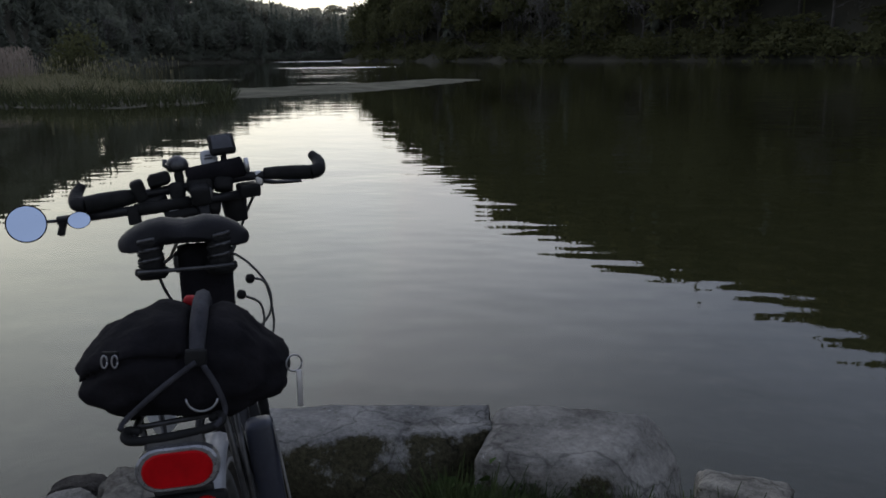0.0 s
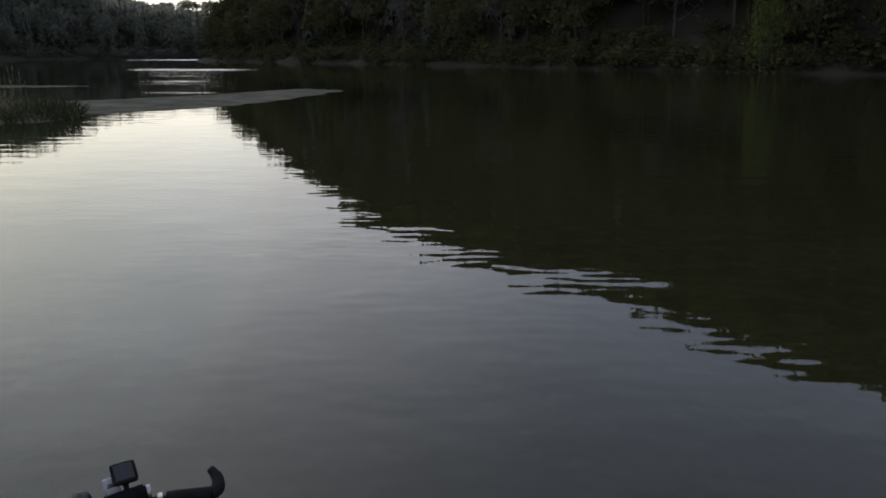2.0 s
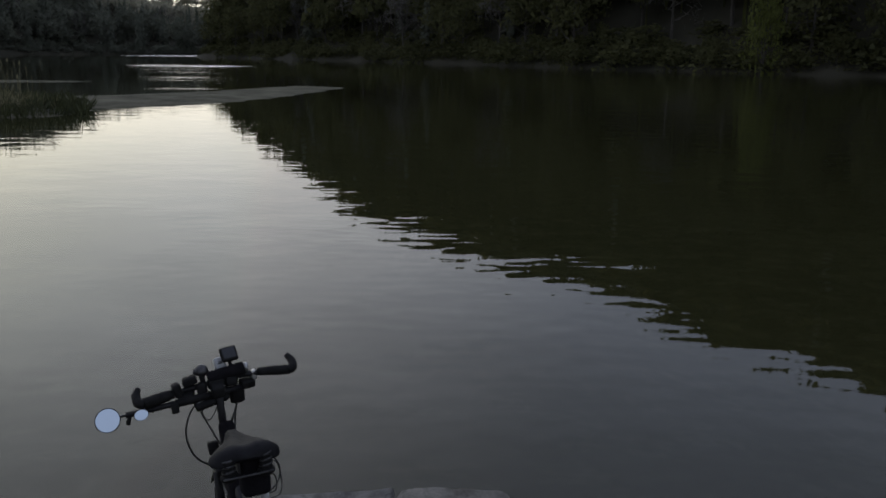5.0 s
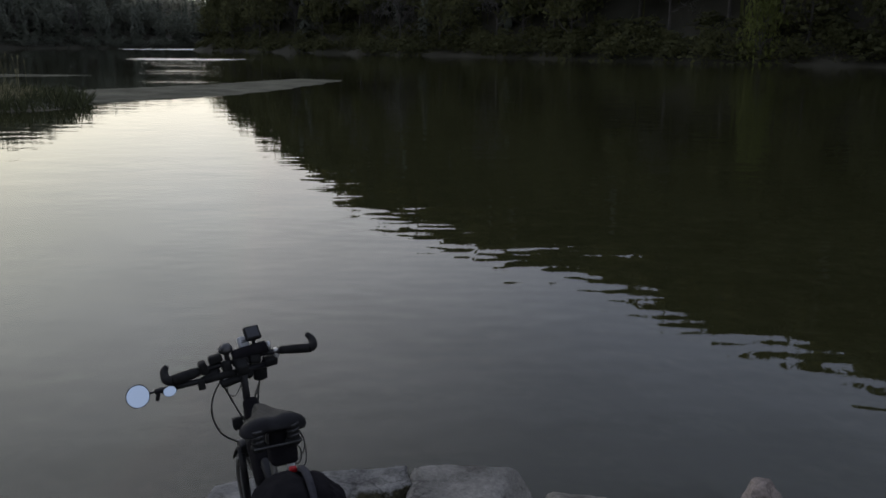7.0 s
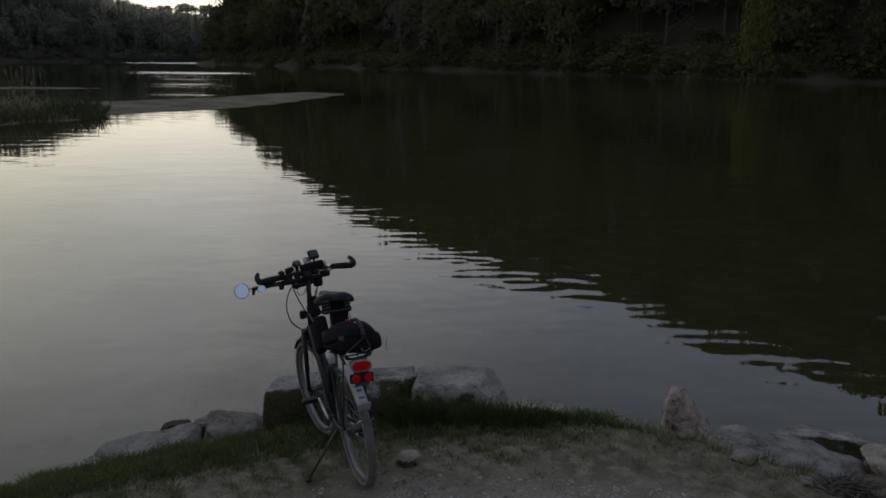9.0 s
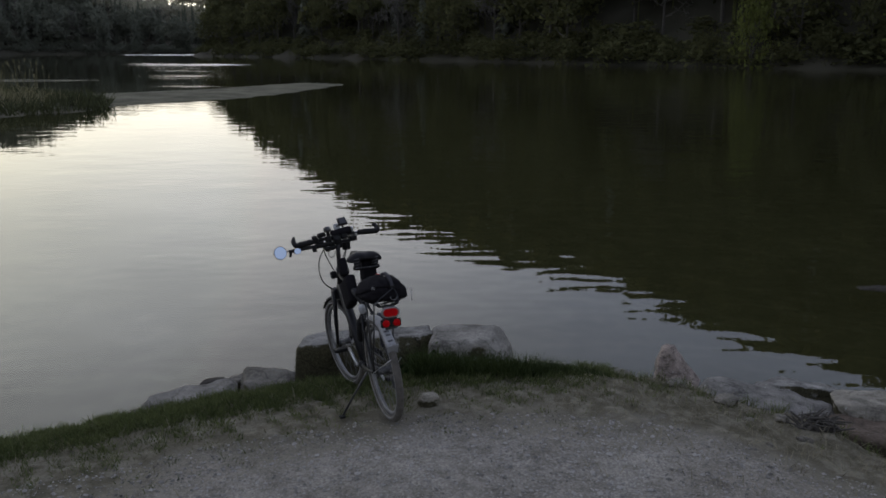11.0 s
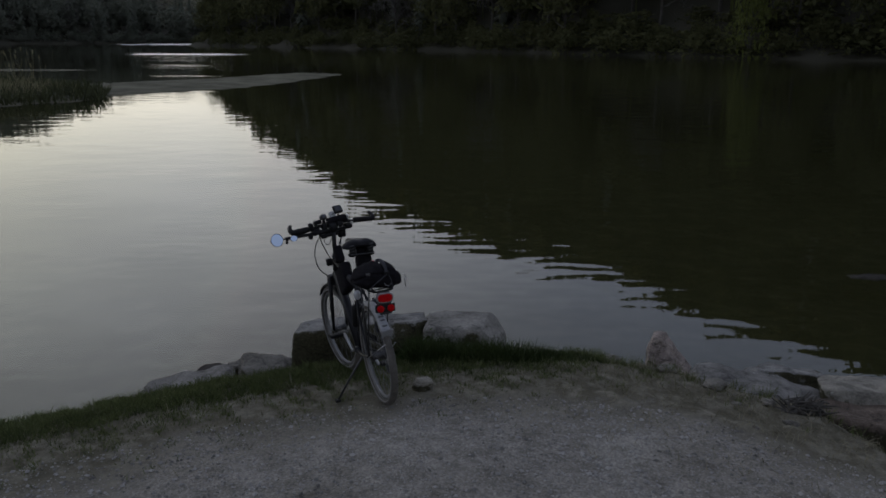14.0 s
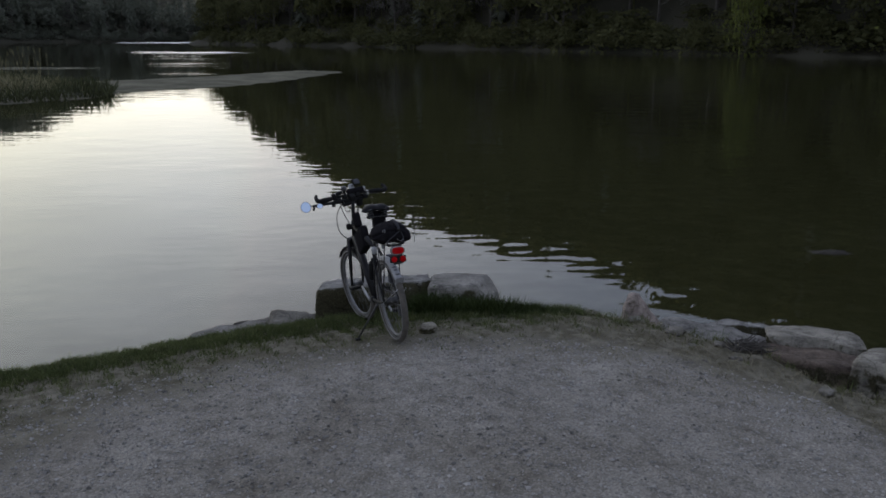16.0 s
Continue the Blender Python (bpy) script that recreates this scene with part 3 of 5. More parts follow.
# ---- stones of the bank ----
def rock(name, size, seed, square=4.0, rough=0.05, cuts=13, facets=3, taper=0.0, cut=None):
    """A worn block: an uneven box with rounded edges, chipped corners and rough faces, its foot at height zero."""
    rnd = random.Random(seed)
    bm = bmesh.new()
    bmesh.ops.create_cube(bm, size=2)
    bmesh.ops.subdivide_edges(bm, edges=bm.edges, cuts=cuts, use_grid_fill=True)
    shift = {(i, j, k): Vector((rnd.uniform(-1, 1), rnd.uniform(-1, 1), rnd.uniform(-0.8, 0.5) if k else 0)) * 0.16 for i in (0, 1) for j in (0, 1) for k in (0, 1)}
    planes = [(Vector((rnd.uniform(-1, 1), rnd.uniform(-1, 1), rnd.uniform(-0.1, 0.9))).normalized(), rnd.uniform(0.95, 1.2)) for _ in range(facets)]
    if cut:
        planes.append((Vector(cut[:3]).normalized(), cut[3]))
    off = Vector((seed * 3.7, seed * 1.3, seed * 2.1))
    big = max(size)
    for v in bm.verts:
        p = v.co.copy()
        k = (abs(p.x) ** square + abs(p.y) ** square + abs(p.z) ** square) ** (1 / square)
        p = p / k
        u, w, t = (p.x + 1) / 2, (p.y + 1) / 2, (p.z + 1) / 2
        for (i, j, l), sft in shift.items():
            p = p + sft * (u if i else 1 - u) * (w if j else 1 - w) * (t if l else 1 - t)
        for nrm, dist in planes:
            over = p.dot(nrm) - dist
            if over > 0:
                p -= nrm * over * 0.9
        narrow = 1 - taper * max(0.0, t)
        p.x, p.y = p.x * narrow, p.y * narrow
        q = Vector((p.x * size[0] / 2, p.y * size[1] / 2, (p.z + 1) * size[2] / 2))
        m = q / big * 2
        amp = rough * big
        q += p.normalized() * amp * (noise.noise(m * 1.8 + off) * 0.9 + noise.noise(m * 4.5 + off) * 0.6 + noise.noise(m * 11 + off) * 0.36)
        v.co = q
    me = bpy.data.meshes.new(name)
    bm.to_mesh(me)
    bm.free()
    me.polygons.foreach_set("use_smooth", [True] * len(me.polygons))
    return new(name, me)


def set_rock(name, where, size, turn, seed, material, label, square=4.0, rough=0.05, tilt=(0, 0), group="", category="rock", facets=3, taper=0.0, cut=None):
    ob = rock(name, size, seed, square, rough, facets=facets, taper=taper, cut=cut)
    ob.data.materials.append(MAT[material])
    ob.matrix_world = pose(*where, tilt[0], tilt[1], turn)
    return tagged(ob, label, category, group)


BORDER = "stones along the water's edge"
set_rock("stone_slab", (-0.35, 1.55, -0.64), (1.08, 0.38, 0.67), 10, 3, "slab", "long grey stone slab with a mossy black front", 22, 0.024, (0, 0), BORDER, facets=1, cut=(0.75, -0.66, 0.05, 1.02))
set_rock("stone_slab", (0.575, 1.55, -0.66), (0.72, 0.46, 0.71), 0, 8, "sloped_slab", "grey stone slab with pale lichen streaks and a sloping end", 14, 0.025, (-3, 2), BORDER, facets=1, cut=(0.8, -0.2, 0.57, 0.8))
set_rock("rock", (1.26, 2.46, -0.86), (0.42, 0.26, 0.27), -8, 11, "pale_rock", "small pale buff rock lying at the water's edge", 7, 0.04, (0, 4), BORDER)
set_rock("rock", (-1.19, 1.68, -0.88), (0.54, 0.44, 0.52), 12, 14, "bank_stone", "flat grey stone half buried in bank grass", 8, 0.06, (4, 5), BORDER, facets=6)
set_rock("rock", (-1.80, 1.46, -0.92), (0.74, 0.44, 0.46), 24, 17, "sloped_slab", "grey flat stone sloping into the water", 9, 0.05, (2, -2), BORDER, facets=6)
set_rock("rock", (-1.77, 2.0, -0.86), (0.26, 0.2, 0.30), 10, 19, "dark_rock", "small wet dark rock beside the water", 5, 0.05, (0, 0), BORDER)
set_rock("rock", (2.52, 2.22, -1.0), (0.62, 0.36, 0.68), -14, 29, "pink_rock", "upright reddish grey rock with a pointed top", 7, 0.04, (-8, -4), BORDER, facets=2, taper=0.45, cut=(0.72, -0.15, 0.6, 0.42))
set_rock("stone_slab", (2.98, 1.36, -0.70), (1.05, 0.62, 0.29), -20, 31, "flat_stone", "broad pale flat stone slab at the waterside", 12, 0.045, (-6, 4), BORDER, facets=5)
set_rock("stone_slab", (3.42, 1.78, -0.80), (0.82, 0.34, 0.31), -14, 37, "slab", "narrow layered grey slab low by the water", 12, 0.05, (-5, 3), BORDER, facets=5)
set_rock("stone_slab", (3.80, 1.02, -0.46), (0.80, 0.5, 0.15), -14, 41, "pale_rock", "pale stone slab overhanging a reddish bank", 12, 0.04, (-8, 0), BORDER, facets=5)
set_rock("rock", (3.62, 0.74, -0.94), (0.9, 0.62, 0.58), -22, 43, "red_rock", "reddish brown rock under a pale slab", 18, 0.03, (0, 0), BORDER)
set_rock("rock", (4.22, 0.35, -0.85), (0.6, 0.6, 0.6), -40, 47, "pale_rock", "rounded pale boulder at the end of the bank", 5, 0.04, (0, 0), BORDER)
set_rock("rock", (6.0, 5.4, -1.0), (0.7, 0.25, 0.33), -4, 49, "dark_rock", "dark wet rock breaking the water surface", 4, 0.06, (0, 0), BORDER)
set_rock("rock", (1.89, 2.32, -0.80), (0.2, 0.15, 0.18), 30, 51, "pale_rock", "small squarish buff stone in shallow water", 6, 0.05, (0, 0), BORDER)
set_rock("rock", (-1.50, 1.98, -0.84), (0.32, 0.2, 0.32), 4, 20, "bank_stone", "flat grey stone low beside the water", 7, 0.05, (0, 3), BORDER)
set_rock("rock", (-2.12, 1.20, -0.72), (0.22, 0.16, 0.22), 20, 22, "pale_rock", "small pale stone at the foot of the bank", 5, 0.05, (0, 0), BORDER)
set_rock("stone", (0.225, 0.47, -0.135), (0.155, 0.115, 0.12), 15, 53, "pale_rock", "loose pale grey stone on the grass", 3, 0.06, (0, 0), "", "stone")
for i, (x, y, w) in enumerate([(2.2, 1.25, 0.16), (2.48, 0.9, 0.2), (2.78, 0.6, 0.13), (2.82, 0.28, 0.12), (1.8, 1.46, 0.18), (2.55, 0.6, 0.08), (3.3, -0.35, 0.14), (2.5, 0.1, 0.07)]):
    z = float(land_height(np.array([x]), np.array([y]))[0])
    set_rock("stone", (x, y, z - 0.02), (w, w * 0.75, w * 0.4), 37 * i, 60 + i, "bank_stone", "small flat stone set in the worn bank", 3, 0.08, (0, 0), "small stones of the bank", "stone")


# ---- woods ----
def tree_parts(kind, seed):
    """Trunk mesh and crown mesh of one tree, about 1 m high in all, to be scaled when it is set."""
    rg = np.random.default_rng(seed)
    rnd = random.Random(seed)
    bm = bmesh.new()
    trunk_top = {"broad": 0.78, "spruce": 0.97, "bush": 0.45, "bare": 0.8}[kind]
    sweep(bm, [(0, 0, -0.06), (0.01, 0, 0.25 * trunk_top), (rnd.uniform(-0.03, 0.03), rnd.uniform(-0.03, 0.03), trunk_top)], [0.022, 0.016, 0.003], 6)
    tips = []
    if kind != "spruce":
        for i in range(9):
            a, z = i * 2.4 + rnd.random(), (0.22 + 0.055 * i) * trunk_top / 0.78
            reach = (0.3 - 0.02 * i) * (0.9 + 0.3 * rnd.random())
            e = Vector((math.cos(a) * reach, math.sin(a) * reach, z + 0.16 + 0.1 * rnd.random()))
            sweep(bm, [(0, 0, z), (e.x * 0.5, e.y * 0.5, z + 0.06), tuple(e)], [0.009, 0.006, 0.002], 4)
            tips.append(e)
    cs, sd, up = [], [], []
    if kind == "spruce":
        for k in range(26):
            z = 0.1 + 0.88 * k / 25
            r = 0.17 * (1.02 - z) ** 0.85 * rnd.uniform(0.8, 1.15) + 0.008
            for j in range(int(7 + 20 * (1 - z))):
                a = rnd.uniform(0, 6.28)
                q = r * rnd.uniform(0.25, 1.0)
                cs.append((math.cos(a) * q, math.sin(a) * q, z - 0.10 * q / 0.2 + rnd.uniform(-0.012, 0.012)))
                w = 0.012 + 0.02 * (1 - z)
                sd.append((-math.sin(a) * w, math.cos(a) * w, rnd.uniform(-0.004, 0.004)))
                up.append((math.cos(a) * w * 1.2, math.sin(a) * w * 1.2, -0.014 - 0.01 * rnd.random()))
    else:
        count, spread, leaf = {"broad": (900, 0.075, 0.016), "bush": (700, 0.10, 0.017), "bare": (650, 0.07, 0.013)}[kind]
        centres = [t * rnd.uniform(0.75, 1.1) + Vector((0, 0, rnd.uniform(-0.06, 0.10))) for t in tips for _ in range(3)]
        centres += [Vector((rnd.uniform(-0.16, 0.16), rnd.uniform(-0.16, 0.16), rnd.uniform(0.45, 0.97) * (0.95 if kind != "bush" else 0.75))) for _ in range(12)]
        if kind == "bush":
            centres += [Vector((rnd.uniform(-0.42, 0.42), rnd.uniform(-0.42, 0.42), rnd.uniform(0.03, 0.4))) for _ in range(16)]
        pick = rg.integers(0, len(centres), count)
        base = np.array([tuple(c) for c in centres])[pick] + rg.normal(0, spread, (count, 3)) * np.array([1, 1, 0.75])
        base[:, 2] = np.maximum(base[:, 2], 0.01)
        a, b = rg.normal(0, 1, (count, 3)), rg.normal(0, 1, (count, 3))
        a /= np.linalg.norm(a, axis=1)[:, None]
        b -= a * (a * b).sum(1)[:, None]
        b /= np.linalg.norm(b, axis=1)[:, None]
        s = leaf * rg.uniform(0.6, 1.5, (count, 1))
        if kind == "bare":
            cs, sd, up = base, a * s * 0.4, b * s * 2.6
        else:
            cs, sd, up = base, a * s, b * s * 1.3
    return bm, (np.array(cs), np.array(sd), np.array(up))


def sweep(bm, pts, radii, seg=8, caps=True):
    """A tube through points with a radius at each."""
    pts = [Vector(p) for p in pts]
    if isinstance(radii, (int, float)):
        radii = [radii] * len(pts)
    rings = []
    ref = None
    for i, p in enumerate(pts):
        d = (pts[min(i + 1, len(pts) - 1)] - pts[max(i - 1, 0)]).normalized()
        if ref is None:
            ref = d.orthogonal().normalized()
        ref = (ref - d * ref.dot(d)).normalized()
        o = d.cross(ref)
        rings.append([bm.verts.new(p + (ref * math.cos(6.2832 * k / seg) + o * math.sin(6.2832 * k / seg)) * radii[i]) for k in range(seg)])
    for a, b in zip(rings, rings[1:]):
        for k in range(seg):
            bm.faces.new((a[k], a[(k + 1) % seg], b[(k + 1) % seg], b[k]))
    if caps:
        bm.faces.new(rings[0][::-1])
        bm.faces.new(rings[-1])
    return bm


KINDS = {"broad": ("leaf", "broadleaf tree in thin spring leaf"), "spruce": ("needle", "dark tall spruce on the wooded hillside"), "bush": ("leaf", "low shrub leaning over the water"), "bare": ("twig", "grey leafless tree on the wooded bank"), "willow": ("willow", "bright fresh green willow by the water")}
LIB = {}
for kind_name, count in (("broad", 3), ("spruce", 2), ("bush", 2), ("bare", 2), ("willow", 2)):
    for i in range(count):
        bm, leaves = tree_parts(("broad", "bush")[i] if kind_name == "willow" else kind_name, 100 + 7 * i + len(kind_name))
        tm = bpy.data.meshes.new("trunk")
        bm.to_mesh(tm)
        bm.free()
        tm.materials.append(MAT["bark"])
        LIB[kind_name, i] = (tm, quads("crown", *leaves, MAT[KINDS[kind_name][0]]), leaves)


def set_tree(kind_name, i, x, y, height, width, turn):
    tm, cm, _ = LIB[kind_name, i]
    name = {"broad": "broadleaf_tree", "spruce": "spruce_tree", "bush": "shrub", "bare": "bare_tree", "willow": "willow_tree"}[kind_name]
    cat = "shrub" if kind_name == "bush" else "tree"
    t = thing(name, KINDS[kind_name][1], cat, "trees of the wooded bank")
    z = float(land_height(np.array([x]), np.array([y]))[0])
    t.matrix_world = pose(x, y, max(z, WATER) - 0.1, 0, 0, turn) @ Matrix.Diagonal((width, width, height, 1))
    for nm, me in (("trunk", tm), ("crown", cm)):
        p = new(nm, me)
        p.parent = t
    return t


def far_woods(name, spots, label, leaf="leaf", step=3, size=2.2):
    """Far trees that nobody could count, as one mesh of leaves and trunks."""
    cs, sd, up = [], [], []
    for kind_name, i, x, y, h, w, turn in spots:
        c, a, u = LIB[kind_name, i][2]
        keep = slice(None, None, step)
        co, si = math.cos(turn), math.sin(turn)
        rot = np.array([[co, -si, 0], [si, co, 0], [0, 0, 1]]) @ np.diag([w, w, h])
        z = max(float(land_height(np.array([x]), np.array([y]))[0]), WATER)
        cs.append(c[keep] @ rot.T + np.array([x, y, z]))
        sd.append(a[keep] @ rot.T * size)
        up.append(u[keep] @ rot.T * size)
        cs.append(np.array([[x, y, z + h * 0.25]] * 2))
        sd.append(np.array([[0.012 * h, 0, 0], [0, 0.012 * h, 0]]))
        up.append(np.array([[0, 0, 0.25 * h]] * 2))
    me = quads(name, np.concatenate(cs), np.concatenate(sd), np.concatenate(up), MAT[leaf])
    me.materials.append(MAT["needle"])
    me.materials.append(MAT["twig"])
    mats = np.concatenate([np.full(len(LIB[s[0], s[1]][2][0][::step]) + 2, {"spruce": 1, "bare": 2}.get(s[0], 0)) for s in spots])
    me.polygons.foreach_set("material_index", mats.astype(np.int32))
    return tagged(new(name, me), label, "woods", kind="stuff")


def along(line, step):
    """Points along a line of corners with the way to their left."""
    for (x0, y0), (x1, y1) in zip(line, line[1:]):
        n = max(1, int(math.hypot(x1 - x0, y1 - y0) / step))
        for i in range(n):
            yield x0 + (x1 - x0) * i / n, y0 + (y1 - y0) * i / n, (y1 - y0) / math.hypot(x1 - x0, y1 - y0), -(x1 - x0) / math.hypot(x1 - x0, y1 - y0)


rnd = random.Random(5)
front = RIGHT_BANK[2:12]
for x, y, nx, ny in along(front, 5.5):
    off = rnd.uniform(1.0, 4.0)
    set_tree("bush", rnd.randrange(2), x + nx * off, y + ny * off, rnd.uniform(3, 6.5), rnd.uniform(5, 9), rnd.uniform(0, 360))
for row, (inset, step) in enumerate(((7, 9.0), (17, 9.0))):
    for x, y, nx, ny in along(front, step):
        kind_name = rnd.choices(["broad", "spruce", "bare"], [8, 1, 3])[0]
        h = rnd.uniform(13, 21) if kind_name != "spruce" else rnd.uniform(17, 25)
        w = h * rnd.uniform(0.75, 1.05) if kind_name != "spruce" else h * rnd.uniform(0.85, 1.1)
        off = inset + rnd.uniform(-3.5, 3.5)
        set_tree(kind_name, rnd.randrange(2), x + nx * off + rnd.uniform(-3, 3), y + ny * off, h, w, rnd.uniform(0, 360))
set_tree("willow", 0, 47.6, 127.2, 19.0, 8.0, 40)
set_tree("willow", 1, 47.0, 126.4, 14.0, 6.5, 70)
set_tree("willow", 0, 66.5, 112.0, 12.0, 11.0, 130)
set_tree("bush", 0, -48.5, 72.0, 7.0, 6.5, 20)
set_tree("bush", 1, -50.5, 73.0, 5.5, 6.0, 95)


def wooded(line, land, lo, hi, box, count, seed, tall, bare=0.88):
    """Random places for trees on the land between two distances from a shore, thinning uphill."""
    rg = np.random.default_rng(seed)
    x, y = rg.uniform(box[0], box[1], count * 12), rg.uniform(box[2], box[3], count * 12)
    s = away(line, x, y)
    ok = inside(land, x, y) & (s > lo) & (s < hi) & (rg.uniform(0, 1, len(x)) < np.interp(s, [lo, hi], [1.0, 0.75]))
    return [("spruce" if r < tall else "bare" if r > bare else "broad", int(r * 1000) % 2, float(px), float(py), (15 if r < tall else 13) + 7 * float(h), (14 if r < tall else 13.5) + 5 * float(w), float(r * 40)) for px, py, r, h, w in zip(x[ok][:count], y[ok][:count], rg.uniform(0, 1, count), rg.uniform(0, 1, count), rg.uniform(0, 1, count))]


far_woods("hillside_woods", wooded(RIGHT_BANK, RIGHT_LAND, 9, 95, (-112, 190, 20, 440), 1900, 61, 0.03, 1.01), "dense mixed woods covering the steep lakeside hill", "leaf", 4, 2.45)
shore_woods = wooded(LEFT_BANK, LEFT_LAND, 2, 190, (-460, 60, 60, 700), 2100, 62, 0.62, 0.94)
far_woods("far_shore_woods", [k for k in shore_woods if k[3] < 480], "broadleaf and conifer woods on the far shore, paled for haze", "hazed_far_leaf", 2, 1.5)
# past 480 m the leaf colour is paler still, standing in for haze
far_woods("valley_woods", [("broad" if k[0] == "spruce" and i % 3 else k[0], *k[1:]) for i, k in enumerate(shore_woods) if k[3] >= 480], "woods at the head of the valley, haze put into their colour", "hazed_ridge_leaf", 4, 2.5)
for name, line, side, label in (("far_shore_bushes", LEFT_BANK[1:10], -1, "bushes along the foot of the far woods"), ("hill_foot_bushes", RIGHT_BANK[3:13], 1, "bushes along the foot of the lakeside hill")):
    spots = []
    for inset in (1.5, 6.0):
        for x, y, nx, ny in along(line, 4.0):
            off = side * (inset + rnd.uniform(-1.5, 2.0))
            spots.append(("bush", rnd.randrange(2), x + nx * off + rnd.uniform(-2, 2), y + ny * off, rnd.uniform(3, 6), rnd.uniform(6, 10), rnd.uniform(0, 6.28)))
    far_woods(name, spots, label, "hazed_far_leaf" if side < 0 else "leaf")
spots = []
for i in range(100):
    x = -420 + 4.4 * i + rnd.uniform(-3, 3)
    spots.append(("broad" if i % 3 else "bare", rnd.randrange(2), x, 960 + rnd.uniform(-25, 25) - 0.1 * x, rnd.uniform(11, 16), rnd.uniform(15, 22), rnd.uniform(0, 6.28)))
far_woods("ridge_trees", spots, "row of trees along the top of the far ridge", "hazed_ridge_leaf")


# ---- reeds and marsh plants ----
def blades(name, pts, heights, width, lean, material, label, category, seed, heads=False):
    rg = np.random.default_rng(seed)
    k = len(pts)
    a = rg.uniform(0, 6.28, k)
    h = np.asarray(heights)[:, None] / 2
    tip = np.stack([rg.normal(0, lean, k), rg.normal(0, lean, k), np.ones(k)], 1)
    up = tip * h
    side = np.stack([np.cos(a), np.sin(a), np.zeros(k)], 1) * (width * rg.uniform(0.6, 1.4, (k, 1)))
    cs = np.asarray(pts) + up
    if heads:
        cs = np.concatenate([cs, np.asarray(pts) + up * 2.0])
        side = np.concatenate([side, side * 2.6])
        up = np.concatenate([up, tip * 0.12])
    return tagged(new(name, quads(name, cs, side, up, material)), label, category, kind="stuff")


def scatter(poly, count, seed):
    rg = np.random.default_rng(seed)
    xs, ys = zip(*poly)
    x, y = rg.uniform(min(xs), max(xs), count * 6), rg.uniform(min(ys), max(ys), count * 6)
    ok = inside(poly, x, y)
    return x[ok][:count], y[ok][:count]


x, y = scatter([(-80, 48), (-54, 45), (-44, 50), (-43, 58), (-52, 69), (-80, 71)], 7000, 1)
blades("reed_bed", np.stack([x, y, np.full_like(x, WATER + 0.25)], 1), np.interp(x, [-80, -50, -45, -42], [2.9, 2.7, 2.1, 1.5]) + 0.22 * wavy(x, y, 9) + np.random.default_rng(2).uniform(-0.3, 0.45, len(x)), 0.02, 0.10, MAT["reed"], "bed of tall dry tan reeds", "reeds", 3, True)
rg = np.random.default_rng(11)
c = rg.integers(0, 7, 240)
cx, cy = np.array([-31.5, -30.5, -33.0, -29.0, -35.0, -27.6, -34.0])[c], np.array([47.0, 49.5, 45.0, 47.5, 47.0, 49.0, 51.0])[c]
x, y = cx + rg.normal(0, 0.8, 240), cy + rg.normal(0, 0.8, 240)
blades("reed_clumps", np.stack([x, y, np.full_like(x, WATER + 0.25)], 1), rg.uniform(0.9, 2.1, 240), 0.018, 0.16, MAT["pale_sedge"], "scattered clumps of dry reeds among marsh grass", "reeds", 8, True)
x, y = scatter(REED_BANK[1:12], 24000, 7)
s = away(REED_BANK, x, y, True)
ok = s > 2.0 + 1.2 * wavy(x, y, 5.0, 2)
x, y, s = x[ok], y[ok], s[ok]
h = np.interp(s, [0, 2, 6], [0.2, 0.34, 0.42]) * (1 + 0.75 * wavy(x, y, 3.3) + 0.3 * wavy(x, y, 1.1, 2)) + rg.uniform(0, 0.3, len(x))
blades("marsh_grass", np.stack([x, y, WATER + np.minimum(0.3, 0.08 * s)], 1), np.maximum(h, 0.12), 0.028, 0.5, MAT["pale_sedge"], "pale olive grass covering the low marsh", "grass", 10)
x, y = scatter(REED_BANK[1:12], 120000, 17)
s = away(REED_BANK, x, y, True)
ok = s < 3.2 + 1.6 * wavy(x, y, 4.0, 1)
x, y, s = x[ok][:16000], y[ok][:16000], s[ok][:16000]
h = 0.36 + 0.40 * wavy(x, y, 2.4) + 0.22 * wavy(x, y, 0.9, 2) + rg.uniform(0, 0.3, len(x))
blades("water_sedge", np.stack([x, y, WATER - 0.05 + 0.06 * s], 1), np.maximum(h, 0.15), 0.03, 0.55, MAT["sedge"], "dark green sedge hanging over the water's edge", "grass", 18)


# ---- grass of the near bank ----
def bank_points(count, seed, near, far, lo=-4.6, hi=4.6):
    rg = np.random.default_rng(seed)
    ex, ey = zip(*BANK_EDGE)
    x = rg.uniform(lo, hi, count)
    d = near + (far - near) * rg.uniform(0, 1, count) ** 1.5
    y = np.interp(x, ex, ey) - d
    return x, y, d, rg


x, y, d, rg = bank_points(130000, 20, -0.12, 1.9)
tuft = wavy(x, y, 0.33, 1) + 0.7 * wavy(x, y, 0.85, 2) + 0.35 * rg.normal(0, 1, len(x))
right = np.interp(x, [0.9, 1.7, 2.8], [0.0, 1.0, 1.7])
keep = tuft > -0.75 + 1.45 * np.clip(d - 0.35, 0, 2) + right - 0.25 * (x < -1)
x, y, d, tuft = x[keep], y[keep], d[keep], tuft[keep]
h = np.clip(0.036 + 0.016 * tuft + 0.03 * np.exp(-((d - 0.05) / 0.22) ** 2) + 0.012 * rg.normal(0, 1, len(x)), 0.014, 0.11) * np.interp(d, [0, 1.6], [1, 0.5])
blades("bank_grass", np.stack([x, y, land_height(x, y) - 0.006], 1), h, 0.0028, 0.5, MAT["grass"], "short green grass along the bank", "grass", 21)
x, y, d, rg = bank_points(75000, 23, -0.14, 0.75, -4.8, 1.3)
